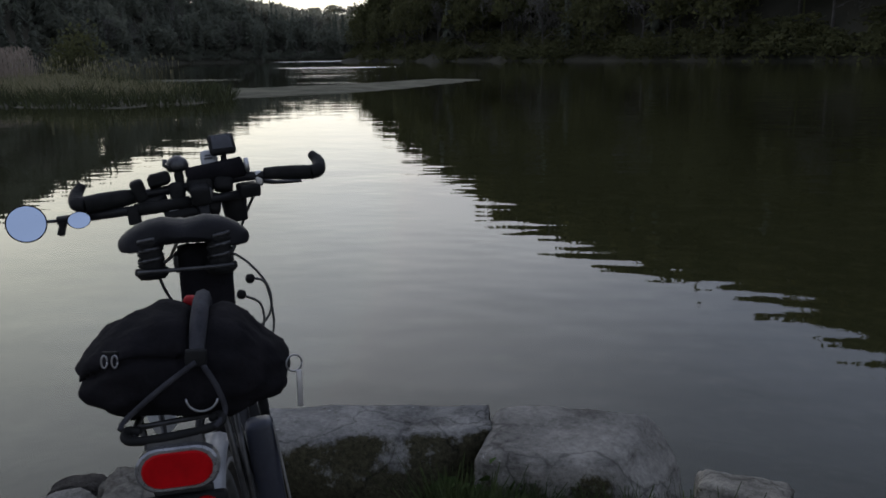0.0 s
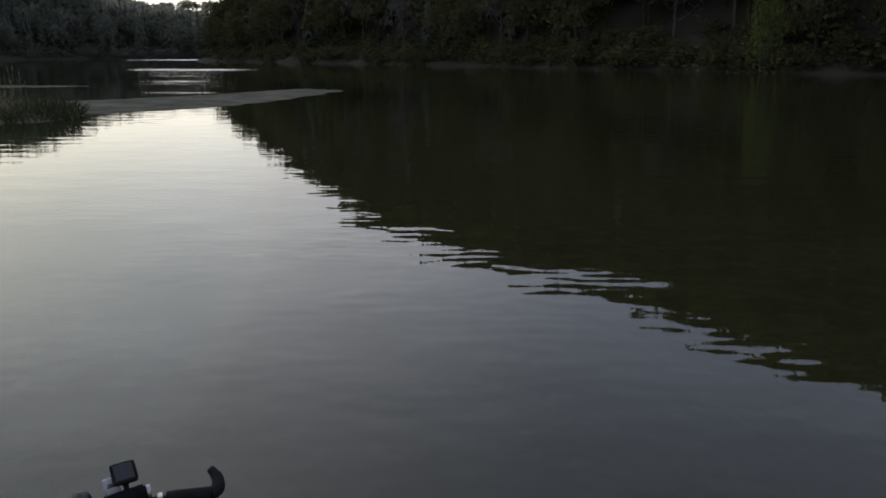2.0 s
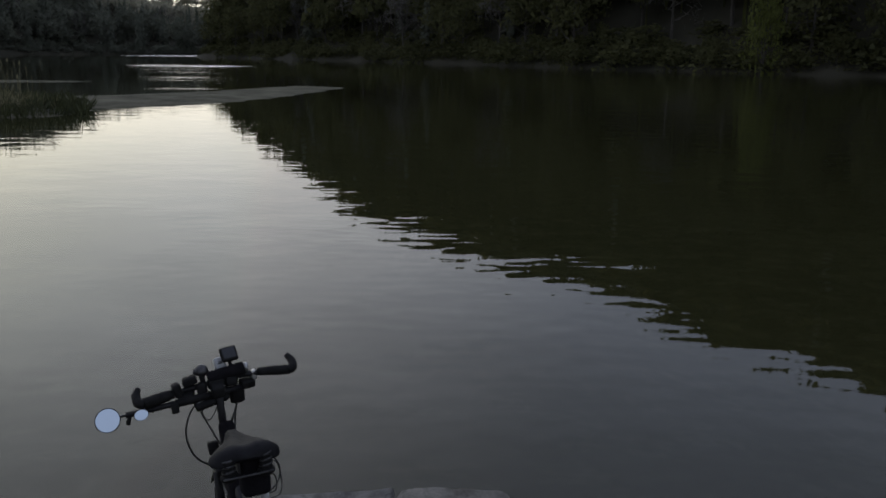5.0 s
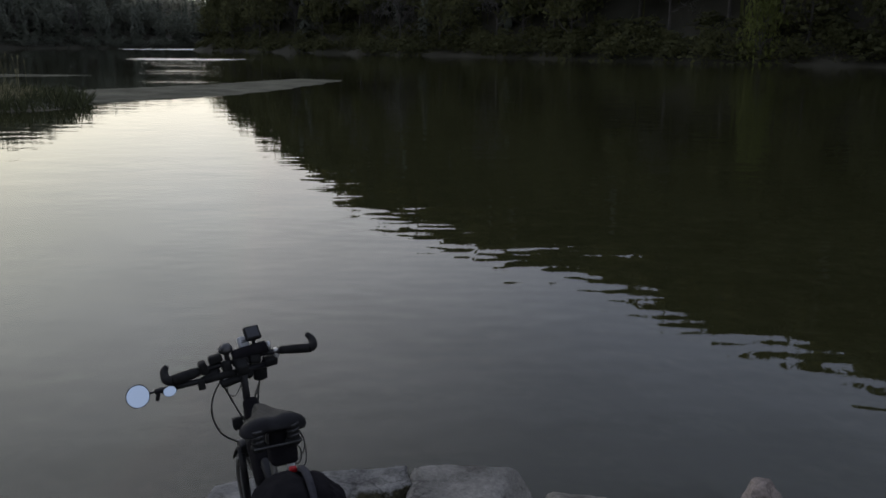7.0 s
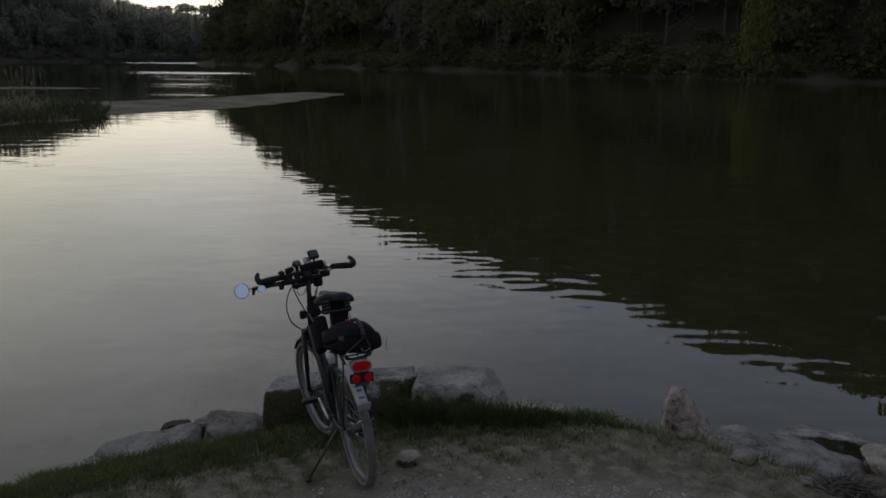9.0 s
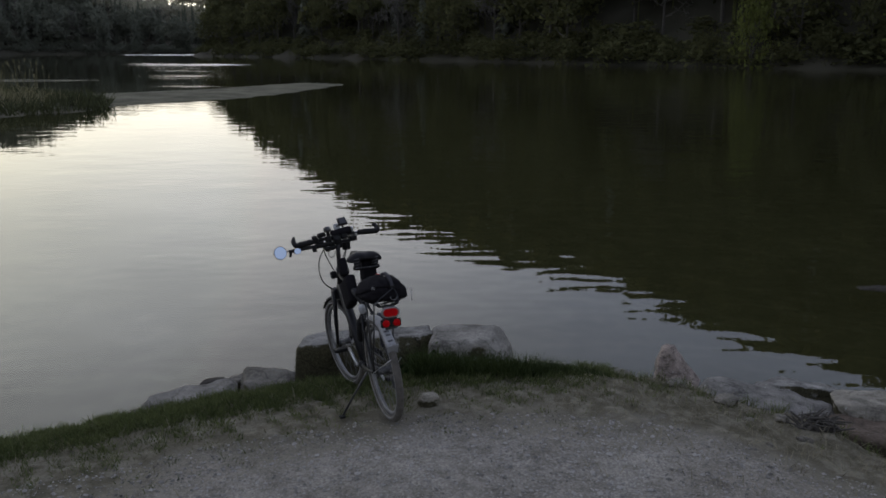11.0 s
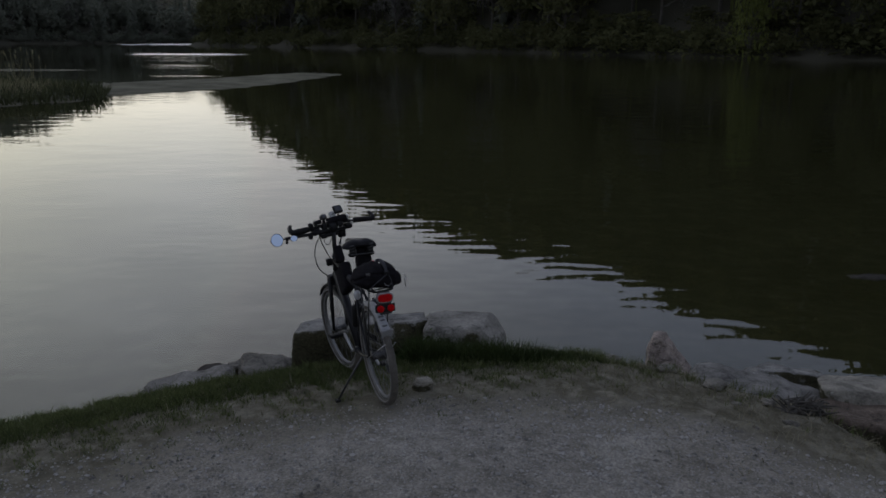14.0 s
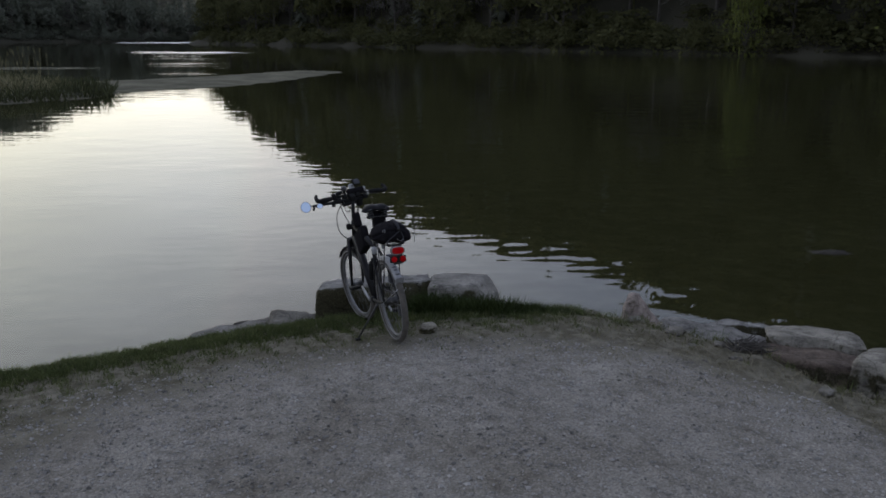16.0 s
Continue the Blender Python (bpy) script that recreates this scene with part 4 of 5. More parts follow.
keep = wavy(x, y, 0.45, 6) + 0.5 * rg.normal(0, 1, len(x)) > -1.0 + 2.2 * np.clip(d - 0.3, 0, 1) + np.interp(x, [-0.9, -0.4, 0.6, 1.3], [0.0, 0.5, 0.5, 1.2])
x, y, d = x[keep], y[keep], d[keep]
blades("rim_grass", np.stack([x, y, land_height(x, y) - 0.006], 1), np.clip(0.040 + 0.018 * wavy(x, y, 0.4, 4) + 0.012 * rg.normal(0, 1, len(x)), 0.014, 0.09), 0.0034, 0.55, MAT["grass"], "thick fresh green grass on the rim of the bank", "grass", 24)
rg = np.random.default_rng(71)
x = 0.1 + 1.75 * rg.uniform(0, 1, 5600) ** 1.25
y = np.interp(x, [0.1, 0.9, 1.5, 1.9], [1.2, 1.25, 1.42, 1.4]) + rg.normal(0, 0.055, len(x))
blades("tall_grass", np.stack([x, y, land_height(x, y) - 0.01], 1), np.clip(0.128 + 0.045 * wavy(x, y, 0.3, 3) + rg.normal(0, 0.024, len(x)), 0.04, 0.21) * np.interp(x, [0.15, 0.3, 0.9, 1.7], [1.35, 1.05, 1, 0.25]), 0.003, 0.45, MAT["dark_grass"], "tall dark grass in front of the stone slabs", "grass", 72)
x, y, d, rg = bank_points(40000, 25, 0.1, 2.3)
keep = (wavy(x, y, 0.5, 5) + 0.5 * rg.normal(0, 1, len(x))) > np.interp(x, [-3, 0.8, 1.6, 3.5], [0.5, 0.75, 0.05, 0.2]) + 0.6 * np.clip(d - 0.9, 0, 1)
x, y, d = x[keep], y[keep], d[keep]
blades("dry_grass", np.stack([x, y, land_height(x, y) - 0.004], 1), np.clip(rg.normal(0.035, 0.015, len(x)), 0.012, 0.09), 0.0025, 0.8, MAT["straw"], "sparse dry straw on the worn bank", "grass", 26)


def weed(where, seed, spread, count):
    """A clump of broad-leaved weeds."""
    rg = np.random.default_rng(seed)
    c = rg.normal(0, 1, (count, 3)) * np.array([spread, spread * 0.7, spread * 0.8]) + np.array([0, 0, spread * 0.9])
    c[:, 2] = np.abs(c[:, 2])
    a, b = rg.normal(0, 1, (count, 3)), rg.normal(0, 1, (count, 3))
    a /= np.linalg.norm(a, axis=1)[:, None]
    b -= a * (a * b).sum(1)[:, None]
    b /= np.linalg.norm(b, axis=1)[:, None]
    s = rg.uniform(0.008, 0.02, (count, 1))
    t = thing("weed_clump", "fresh green weeds growing between the stone slabs", "weeds")
    t.location = where
    me = quads("leaves", c, a * s, b * s * 1.3, MAT["weed"])
    p = new("leaves", me)
    p.parent = t
    bm = bmesh.new()
    for i in range(14):
        e = c[i]
        sweep(bm, [(e[0] * 0.2, e[1] * 0.2, -0.1), (e[0] * 0.7, e[1] * 0.7, e[2] * 0.6), tuple(e)], 0.002, 4)
    part("stems", bm, MAT["weed"], t)


weed((0.17, 1.33, -0.22), 31, 0.07, 240)
weed((0.11, 1.27, -0.24), 32, 0.06, 140)


def twigs(where, seed, count, spread):
    """A tangle of thin dark dead twigs."""
    rnd = random.Random(seed)
    heap = thing("twig_heap", "tangle of dark dead twigs caught between the bank stones", "twigs")
    heap.location = where
    for i in range(count):
        a, b = rnd.uniform(0, 6.28), rnd.uniform(0.4, 1.0) * spread
        c = Vector((rnd.uniform(-0.5, 0.5) * spread, rnd.uniform(-0.25, 0.25) * spread, rnd.uniform(0.0, 0.05)))
        e = Vector((math.cos(a) * b, math.sin(a) * b * 0.5, rnd.uniform(0.01, 0.16)))
        bm = bmesh.new()
        sweep(bm, [tuple(c - e * 0.5), tuple(c + Vector((0.02, 0.01, 0.05)) * rnd.uniform(-0.5, 1)), tuple(c + e * 0.6)], [0.011, 0.009, 0.004], 5)
        part("twig", bm, MAT["bark"], heap)


twigs((3.0, 0.50, -0.285), 81, 56, 0.24)


# ---- loose gravel ----
def pebbles():
    rg = np.random.default_rng(40)
    k = 62000
    x, y = rg.uniform(-3.6, 4.2, k), -5.2 + 5.6 * rg.uniform(0, 1, k)
    ex, ey = zip(*BANK_EDGE)
    d = np.interp(x, ex, ey) - y
    ok = (d > 1.35) & (wavy(x, y, 1.1, 2) + rg.normal(0, 0.7, k) > -0.5)
    x, y = x[ok], y[ok]
    k = len(x)
    r = 0.0040 + 0.0032 * rg.exponential(1.0, k)
    r = np.minimum(r, 0.019)
    base = np.array([(1, 0, 0), (0, 1, 0), (-1, 0, 0), (0, -1, 0), (0, 0, 1), (0, 0, -1)], float)
    tri = np.array([(0, 1, 4), (1, 2, 4), (2, 3, 4), (3, 0, 4), (1, 0, 5), (2, 1, 5), (3, 2, 5), (0, 3, 5)])
    v = base[None] * (1 + rg.uniform(-0.35, 0.35, (k, 6, 1)))
    a = rg.uniform(0, 6.28, k)
    co, si = np.cos(a)[:, None], np.sin(a)[:, None]
    v = np.stack([v[..., 0] * co - v[..., 1] * si, v[..., 0] * si + v[..., 1] * co, v[..., 2] * 0.6], -1) * r[:, None, None]
    v += np.stack([x, y, land_height(x, y) + r * 0.25], -1)[:, None]
    f = (np.arange(k)[:, None, None] * 6 + tri[None]).reshape(-1, 3)
    return tagged(mesh_object("loose_gravel", v.reshape(-1, 3).tolist(), f.tolist(), MAT["gravel_stones"]), "loose grey gravel scattered over the packed bank", "gravel", kind="stuff")


MAT["gravel_stones"] = foliage("gravel_stones", (0.06, 0.057, 0.052), (0.32, 0.307, 0.286), 1.0)
pebbles()


# ---- the bicycle ----
MAT.update({
    "frame_paint": surface("black_frame_paint", (0.008, 0.008, 0.009), (0.018, 0.018, 0.02), 20, 0.32, wear=(0.022, 0.021, 0.02), spec=0.16),
    "rubber": surface("black_rubber", (0.008, 0.008, 0.008), (0.018, 0.018, 0.018), 25, 0.6, 0.001, 300, spec=0.08),
    "tyre": surface("dusty_tyre", (0.035, 0.032, 0.029), (0.105, 0.096, 0.084), 18, 0.85, 0.003, 200),
    "sidewall": surface("pale_sidewall", (0.12, 0.115, 0.11), (0.2, 0.195, 0.185), 18, 0.7),
    "alloy": surface("brushed_alloy", (0.35, 0.35, 0.36), (0.55, 0.55, 0.56), 30, 0.35, metal=0.9),
    "dull_rim": surface("dull_rim", (0.10, 0.10, 0.10), (0.2, 0.2, 0.2), 20, 0.5, metal=0.5),
    "dark_metal": surface("dark_metal", (0.03, 0.03, 0.031), (0.08, 0.08, 0.083), 30, 0.38, metal=0.7),
    "guard": surface("grey_mudguard", (0.17, 0.175, 0.185), (0.29, 0.295, 0.31), 14, 0.35, wear=(0.16, 0.155, 0.15)),
    "leatherette": surface("black_saddle_cover", (0.008, 0.008, 0.009), (0.016, 0.016, 0.018), 22, 0.42, 0.0008, 420, spec=0.08),
    "cloth": surface("black_nylon", (0.006, 0.006, 0.007), (0.014, 0.013, 0.015), 16, 0.9, 0.003, 90, spec=0.05),
    "webbing": surface("grey_webbing", (0.018, 0.018, 0.022), (0.05, 0.05, 0.057), 30, 0.85, 0.001, 400, spec=0.15),
    "red": surface("red_reflector", (0.27, 0.002, 0.004), (0.40, 0.003, 0.006), 40, 0.35, 0.0006, 500, spec=0.06),
    "knob_red": surface("red_plastic", (0.22, 0.006, 0.008), (0.32, 0.01, 0.012), 30, 0.5, spec=0.2),
    "grey_plastic": surface("grey_plastic", (0.3, 0.31, 0.32), (0.42, 0.43, 0.44), 30, 0.4),
    "worn_chrome": surface("worn_chrome", (0.16, 0.16, 0.165), (0.30, 0.30, 0.31), 30, 0.3, metal=0.8),
    "screen": surface("dark_screen", (0.012, 0.013, 0.016), (0.02, 0.022, 0.026), 10, 0.12),
    "chrome": surface("chrome", (0.6, 0.6, 0.62), (0.75, 0.75, 0.77), 30, 0.12, metal=1.0),
    "cable": surface("cable_sheath", (0.012, 0.012, 0.013), (0.03, 0.03, 0.03), 30, 0.45),
    "side_panel": surface("dark_blue_panel", (0.012, 0.014, 0.022), (0.03, 0.034, 0.05), 12, 0.4),
    "print": surface("dark_print", (0.04, 0.04, 0.045), (0.07, 0.07, 0.075), 30, 0.5),
})
mirror_mat, _n, _l, _b = nodes_of("mirror_glass")
_b.inputs["Base Color"].default_value, _b.inputs["Metallic"].default_value, _b.inputs["Roughness"].default_value = (0.50, 0.59, 0.75, 1), 1.0, 0.03
MAT["mirror"] = mirror_mat


def curve_points(pts, n=6):
    """Smooth points through a few given ones."""
    p = [Vector(q) for q in pts]
    p = [p[0] * 2 - p[1]] + p + [p[-1] * 2 - p[-2]]
    res = []
    for i in range(1, len(p) - 2):
        for k in range(n):
            t = k / n
            res.append(0.5 * ((2 * p[i]) + (p[i + 1] - p[i - 1]) * t + (2 * p[i - 1] - 5 * p[i] + 4 * p[i + 1] - p[i + 2]) * t * t + (3 * p[i] - p[i - 1] - 3 * p[i + 1] + p[i + 2]) * t ** 3))
    res.append(p[-2])
    return res


def tube(name, pts, r, material, parent, label="", seg=10, smooth_path=False):
    bm = bmesh.new()
    if smooth_path:
        n0 = len(pts)
        q = curve_points(pts)
        if not isinstance(r, (int, float)):
            r = [float(np.interp(i / (len(q) - 1), [k / (n0 - 1) for k in range(n0)], r)) for i in range(len(q))]
        pts = q
    sweep(bm, pts, r, seg)
    return part(name, bm, MAT[material], parent, label, True)


def box(name, size, at, material, parent, label="", bevel=0.2, rot=(0, 0, 0)):
    bm = bmesh.new()
    bmesh.ops.create_cube(bm, size=1)
    bmesh.ops.scale(bm, vec=size, verts=bm.verts)
    w = min(size) * bevel
    bmesh.ops.bevel(bm, geom=list(bm.edges), offset=w, segments=3, profile=0.5, affect="EDGES")
    bmesh.ops.transform(bm, matrix=pose(*at, *rot), verts=bm.verts)
    return part(name, bm, MAT[material], parent, label, True)


def lathe(name, profile, material, parent, axis="x", at=(0, 0, 0), seg=24, label="", closed=True, m=None):
    """A turned shape: (along the axis, radius) pairs."""
    bm = bmesh.new()
    rings = []
    for a, r in profile:
        ring = []
        for k in range(seg):
            c, s = math.cos(6.28318 * k / seg) * r, math.sin(6.28318 * k / seg) * r
            v = {"x": (a, c, s), "y": (c, a, s), "z": (c, s, a)}[axis]
            ring.append(bm.verts.new(v))
        rings.append(ring)
    if closed:
        for ring in (rings[0], rings[-1]):
            bm.faces.new(ring)
    for p, q in zip(rings, rings[1:]):
        for k in range(seg):
            bm.faces.new((p[k], p[(k + 1) % seg], q[(k + 1) % seg], q[k]))
    bmesh.ops.recalc_face_normals(bm, faces=bm.faces)
    bmesh.ops.transform(bm, matrix=(m if m is not None else pose(*at)), verts=bm.verts)
    return part(name, bm, MAT[material], parent, label, True)


def ring(name, radius, section, material, parent, m, seg=56, label=""):
    """A hoop about the x axis with a closed section of (across, outwards) pairs."""
    bm = bmesh.new()
    rows = []
    for k in range(seg):
        c, s = math.cos(6.28318 * k / seg), math.sin(6.28318 * k / seg)
        rows.append([bm.verts.new(m @ Vector((a, c * (radius + o), s * (radius + o)))) for a, o in section])
    n = len(section)
    for k in range(seg):
        p, q = rows[k], rows[(k + 1) % seg]
        for i in range(n):
            bm.faces.new((p[i], p[(i + 1) % n], q[(i + 1) % n], q[i]))
    bmesh.ops.recalc_face_normals(bm, faces=bm.faces)
    return part(name, bm, MAT[material], parent, label, True)


def round_section(r, n=10, flat=1.0):
    return [(math.cos(6.28318 * k / n) * r, math.sin(6.28318 * k / n) * r * flat) for k in range(n)]


WHEEL_R = 0.345


def wheel(name, m, bike, hub_r):
    """A spoked wheel about the point m, with dusty tyre, rim, hub and spokes."""
    w = new(name)
    w.parent = bike
    ring("tyre", WHEEL_R - 0.024, round_section(0.024, 12), "tyre", w, m, 64, "grey dusty road tyre")
    for side in (-1, 1):
        ring("sidewall_stripe", WHEEL_R - 0.032, [(side * 0.0205, -0.004), (side * 0.0245, -0.004), (side * 0.0255, 0.006), (side * 0.0215, 0.006)], "sidewall", w, m, 64, "pale sidewall stripe")
    ring("rim", WHEEL_R - 0.060, [(-0.012, 0.014), (0.012, 0.014), (0.012, 0.0), (0.006, -0.010), (-0.006, -0.010), (-0.012, 0.0)], "dull_rim", w, m, 56, "dull grey alloy rim")
    lathe("hub", [(-0.05, 0.006), (-0.045, 0.006), (-0.045, hub_r), (-0.035, hub_r), (-0.03, hub_r * 0.75), (0.03, hub_r * 0.75), (0.035, hub_r), (0.045, hub_r), (0.045, 0.006), (0.05, 0.006)], "dark_metal", w, m=m)
    for k in range(28):
        a = 6.28318 * k / 28
        b = a + (0.35 if k % 4 < 2 else -0.35)
        s = 0.034 if k % 2 else -0.034
        bm = bmesh.new()
        sweep(bm, [m @ Vector((s, math.cos(b) * hub_r, math.sin(b) * hub_r)), m @ Vector((0, math.cos(a) * (WHEEL_R - 0.066), math.sin(a) * (WHEEL_R - 0.066)))], 0.0011, 4, False)
        part("spoke", bm, MAT["dull_rim"], w)
    return w


def mudguard(name, m, r, a0, a1, width, material, bike, label):
    """A curved guard over a wheel between two angles (degrees from straight ahead, upwards)."""
    bm = bmesh.new()
    rows = []
    n = 26
    prof = [(-1, -0.014), (-0.8, -0.003), (-0.35, 0.004), (0.35, 0.004), (0.8, -0.003), (1, -0.014)]
    for i in range(n + 1):
        a = radians(a0 + (a1 - a0) * i / n)
        rows.append([[bm.verts.new(m @ Vector((u * width / 2, math.cos(a) * (r + o - t), math.sin(a) * (r + o - t)))) for u, o in prof] for t in (0, 0.0025)])
    k = len(prof)
    for p, q in zip(rows, rows[1:]):
        for t in (0, 1):
            for j in range(k - 1):
                bm.faces.new((p[t][j], p[t][j + 1], q[t][j + 1], q[t][j]))
        bm.faces.new((p[0][0], q[0][0], q[1][0], p[1][0]))
        bm.faces.new((p[0][-1], p[1][-1], q[1][-1], q[0][-1]))
    for e in (rows[0], rows[-1]):
        for j in range(k - 1):
            bm.faces.new((e[0][j], e[0][j + 1], e[1][j + 1], e[1][j]))
    bmesh.ops.recalc_face_normals(bm, faces=bm.faces)
    return part(name, bm, MAT[material], bike, label, True)


BIKE = pose(-0.020, 0.119, -0.052) @ pose(0, 0, 0, 0, 0, 22.5) @ pose(0, 0, 0, -7.3, 0, 0) @ pose(0, 0, 0, 0, -5.2, 0)


def build_bicycle():
    bike = thing("bicycle", "black touring bicycle with grey rear mudguard leaning on its side stand", "bicycle")
    bike.matrix_world = BIKE
    rear, front = pose(0, 0, WHEEL_R), pose(0, 1.0, WHEEL_R - 0.015)
    pivot = Vector((0, 0.795, 0.93))
    axis = Vector((0, -0.342, 0.94)).normalized()
    steer = Matrix.Translation(pivot) @ Matrix.Rotation(radians(8.0), 4, axis) @ Matrix.Translation(-pivot)
    wheel("rear_wheel", rear, bike, 0.038)
    wheel("front_wheel", steer @ front, bike, 0.03)
    mudguard("rear_mudguard", rear, WHEEL_R + 0.022, 62, 142, 0.064, "guard", bike, "light grey rear mudguard with dark print")
    mudguard("front_mudguard", steer @ front, WHEEL_R + 0.02, 40, 186, 0.055, "rubber", bike, "black front mudguard")
    # frame
    bb, seat_top = Vector((0, 0.43, 0.29)), Vector((0, 0.235, 0.80))
    head_top, head_low = Vector((0, 0.79, 0.945)), Vector((0, 0.845, 0.79))
    fr = new("frame")
    fr.parent = bike
    tube("seat_tube", [bb, seat_top], 0.018, "frame_paint", fr)
    tube("top_tube", [(0, 0.25, 0.76), (0, 0.80, 0.90)], 0.021, "frame_paint", fr)
    tube("down_tube", [bb, (0, 0.84, 0.80)], 0.034, "frame_paint", fr)
    tube("head_tube", [head_low, head_top], 0.024, "frame_paint", fr)
    lathe("bottom_bracket", [(-0.045, 0.02), (-0.04, 0.027), (0.04, 0.027), (0.045, 0.02)], "frame_paint", fr, at=tuple(bb))
    for s in (-1, 1):
        tube("chainstay", [(s * 0.03, 0.42, 0.29), (s * 0.055, 0.2, 0.31), (s * 0.062, 0, WHEEL_R)], [0.013, 0.011, 0.009], "frame_paint", fr, smooth_path=True)
        tube("seatstay", [(s * 0.022, 0.24, 0.76), (s * 0.05, 0.15, 0.6), (s * 0.062, 0, WHEEL_R)], [0.010, 0.009, 0.008], "frame_paint", fr, smooth_path=True)
    # saddle
    tube("seat_post", [(0, 0.235, 0.78), (0, 0.15, 1.07)], 0.0138, "alloy", bike, "silver seat post")
    build_saddle(bike)
    # drive
    crank = new("crank_set")
    crank.parent = bike
    ring("chainring", 0.085, [(0.048, -0.012), (0.048, 0.004), (0.052, 0.004), (0.052, -0.012)], "dark_metal", crank, pose(*bb), 40)
    for k in range(5):
        a = 6.283 * k / 5
        tube("spider_arm", [bb + Vector((0.05, 0, 0)), bb + Vector((0.05, math.cos(a) * 0.08, math.sin(a) * 0.08))], 0.007, "dark_metal", crank, seg=6)
    for s, a in ((1, -2.5), (-1, 0.64)):
        e = bb + Vector((s * 0.075, math.cos(a) * 0.17, math.sin(a) * 0.17))
        tube("crank_arm", [bb + Vector((s * 0.06, 0, 0)), e], [0.013, 0.010], "alloy", crank)
        box("pedal", (0.095, 0.07, 0.024), (e.x + s * 0.06, e.y, e.z), "rubber", crank)
    ring("rear_sprocket", 0.036, [(0.046, -0.012), (0.046, 0.003), (0.05, 0.003), (0.05, -0.012)], "dark_metal", bike, rear, 28)
    for dz0, dz1 in ((0.088, 0.038), (-0.088, -0.038)):
        tube("chain_run", [bb + Vector((0.05, 0, dz0)), Vector((0.05, 0, WHEEL_R + dz1))], 0.004, "dark_metal", bike, seg=6)
    box("chain_guard", (0.012, 0.30, 0.05), (0.064, 0.36, 0.385), "rubber", bike, rot=(-4, 0, 0))
    box("derailleur", (0.02, 0.05, 0.09), (0.06, -0.01, 0.255), "dark_metal", bike)
    # stand
    tube("kickstand", [(-0.055, 0.17, 0.315), (-0.10, 0.17, 0.27), (-0.280, 0.163, 0.052)], [0.009, 0.008, 0.007], "dark_metal", bike)
    box("stand_foot", (0.035, 0.05, 0.016), (-0.283, 0.163, 0.048), "rubber", bike)
    # fork and steering
    fork = new("fork")
    fork.parent = bike
    crown = Vector((0, 0.855, 0.765))
    tube("steerer", [steer @ crown, steer @ Vector((0, 0.710, 1.168))], 0.0165, "frame_paint", fork)
    box("fork_crown", (0.12, 0.05, 0.05), tuple(crown), "frame_paint", fork, rot=(20, 0, 5))
    for s in (-1, 1):
        tube("fork_leg", [steer @ Vector((s * 0.055, 0.855, 0.77)), steer @ Vector((s * 0.056, 0.945, 0.5)), steer @ Vector((s * 0.056, 1.0, WHEEL_R - 0.015))], [0.017, 0.016, 0.011], "frame_paint", fork)
    box("stem_clamp", (0.05, 0.10, 0.05), tuple(steer @ Vector((0, 0.737, 1.163))), "rubber", fork, rot=(20, 0, 5))
    box("brake_caliper", (0.12, 0.04, 0.09), tuple(steer @ Vector((0, 0.90, 0.74))), "dark_metal", fork, rot=(20, 0, 5))
    build_bars(bike, Matrix.Translation(pivot) @ Matrix.Rotation(radians(1.5), 4, axis) @ Matrix.Translation(-pivot))
    build_rack(bike)
    box("rear_derailleur_cover", (0.03, 0.10, 0.025), (0.03, 0.25, 0.62), "dark_metal", bike)
    lathe("water_bottle", [(-0.1, 0.03), (-0.095, 0.036), (0.05, 0.036), (0.065, 0.03), (0.075, 0.016), (0.1, 0.014)], "rubber", bike, "z", m=pose(0, 0.40, 0.56, 21, 0, 0), seg=18, label="black drinking bottle on the seat tube")
    box("frame_bag", (0.076, 0.24, 0.20), (0, 0.58, 0.79), "cloth", bike, "dark triangular frame bag", 0.3, (-25, 0, 0))
    # pale lamp cap under the load, rear bottle and wire cage on the stay
    lathe("lamp_cap", [(-0.03, 0.012), (-0.022, 0.022), (0.012, 0.024), (0.026, 0.018), (0.031, 0.004)], "grey_plastic", bike, "z", m=pose(-0.075, 0.02, 0.775, 12, -10, 0), seg=18, label="pale grey rounded cap")
    tube("cap_bracket", [(-0.072, 0.02, 0.75), (-0.064, 0.0, 0.70), (-0.055, 0.03, 0.62)], 0.006, "dark_metal", bike)
    tube("pump_tube", [(0.07, 0.24, 0.74), (0.062, 0.19, 0.925)], 0.016, "grey_plastic", bike, "pale grey tube beside the seat post")
    cage = [[(0.06, 0.30, 0.85), (0.115, 0.31, 0.848), (0.122, 0.31, 0.905), (0.085, 0.30, 0.935)], [(0.055, 0.30, 0.828), (0.135, 0.32, 0.83), (0.14, 0.32, 0.945), (0.10, 0.31, 0.968)], [(0.05, 0.29, 1.045), (0.10, 0.32, 1.01), (0.143, 0.33, 0.94), (0.135, 0.33, 0.875), (0.075, 0.31, 0.835)]]
    for c in cage:
        tube("cage_wire", c, 0.0028, "cable", bike, seg=6, smooth_path=True)
    for p in ((0.108, 0.312, 0.965), (0.085, 0.302, 0.935)):
        bm = bmesh.new()
        bmesh.ops.create_uvsphere(bm, u_segments=10, v_segments=6, radius=0.011, matrix=pose(*p))
        part("cage_knob", bm, MAT["rubber"], bike, smooth=True)
    return bike


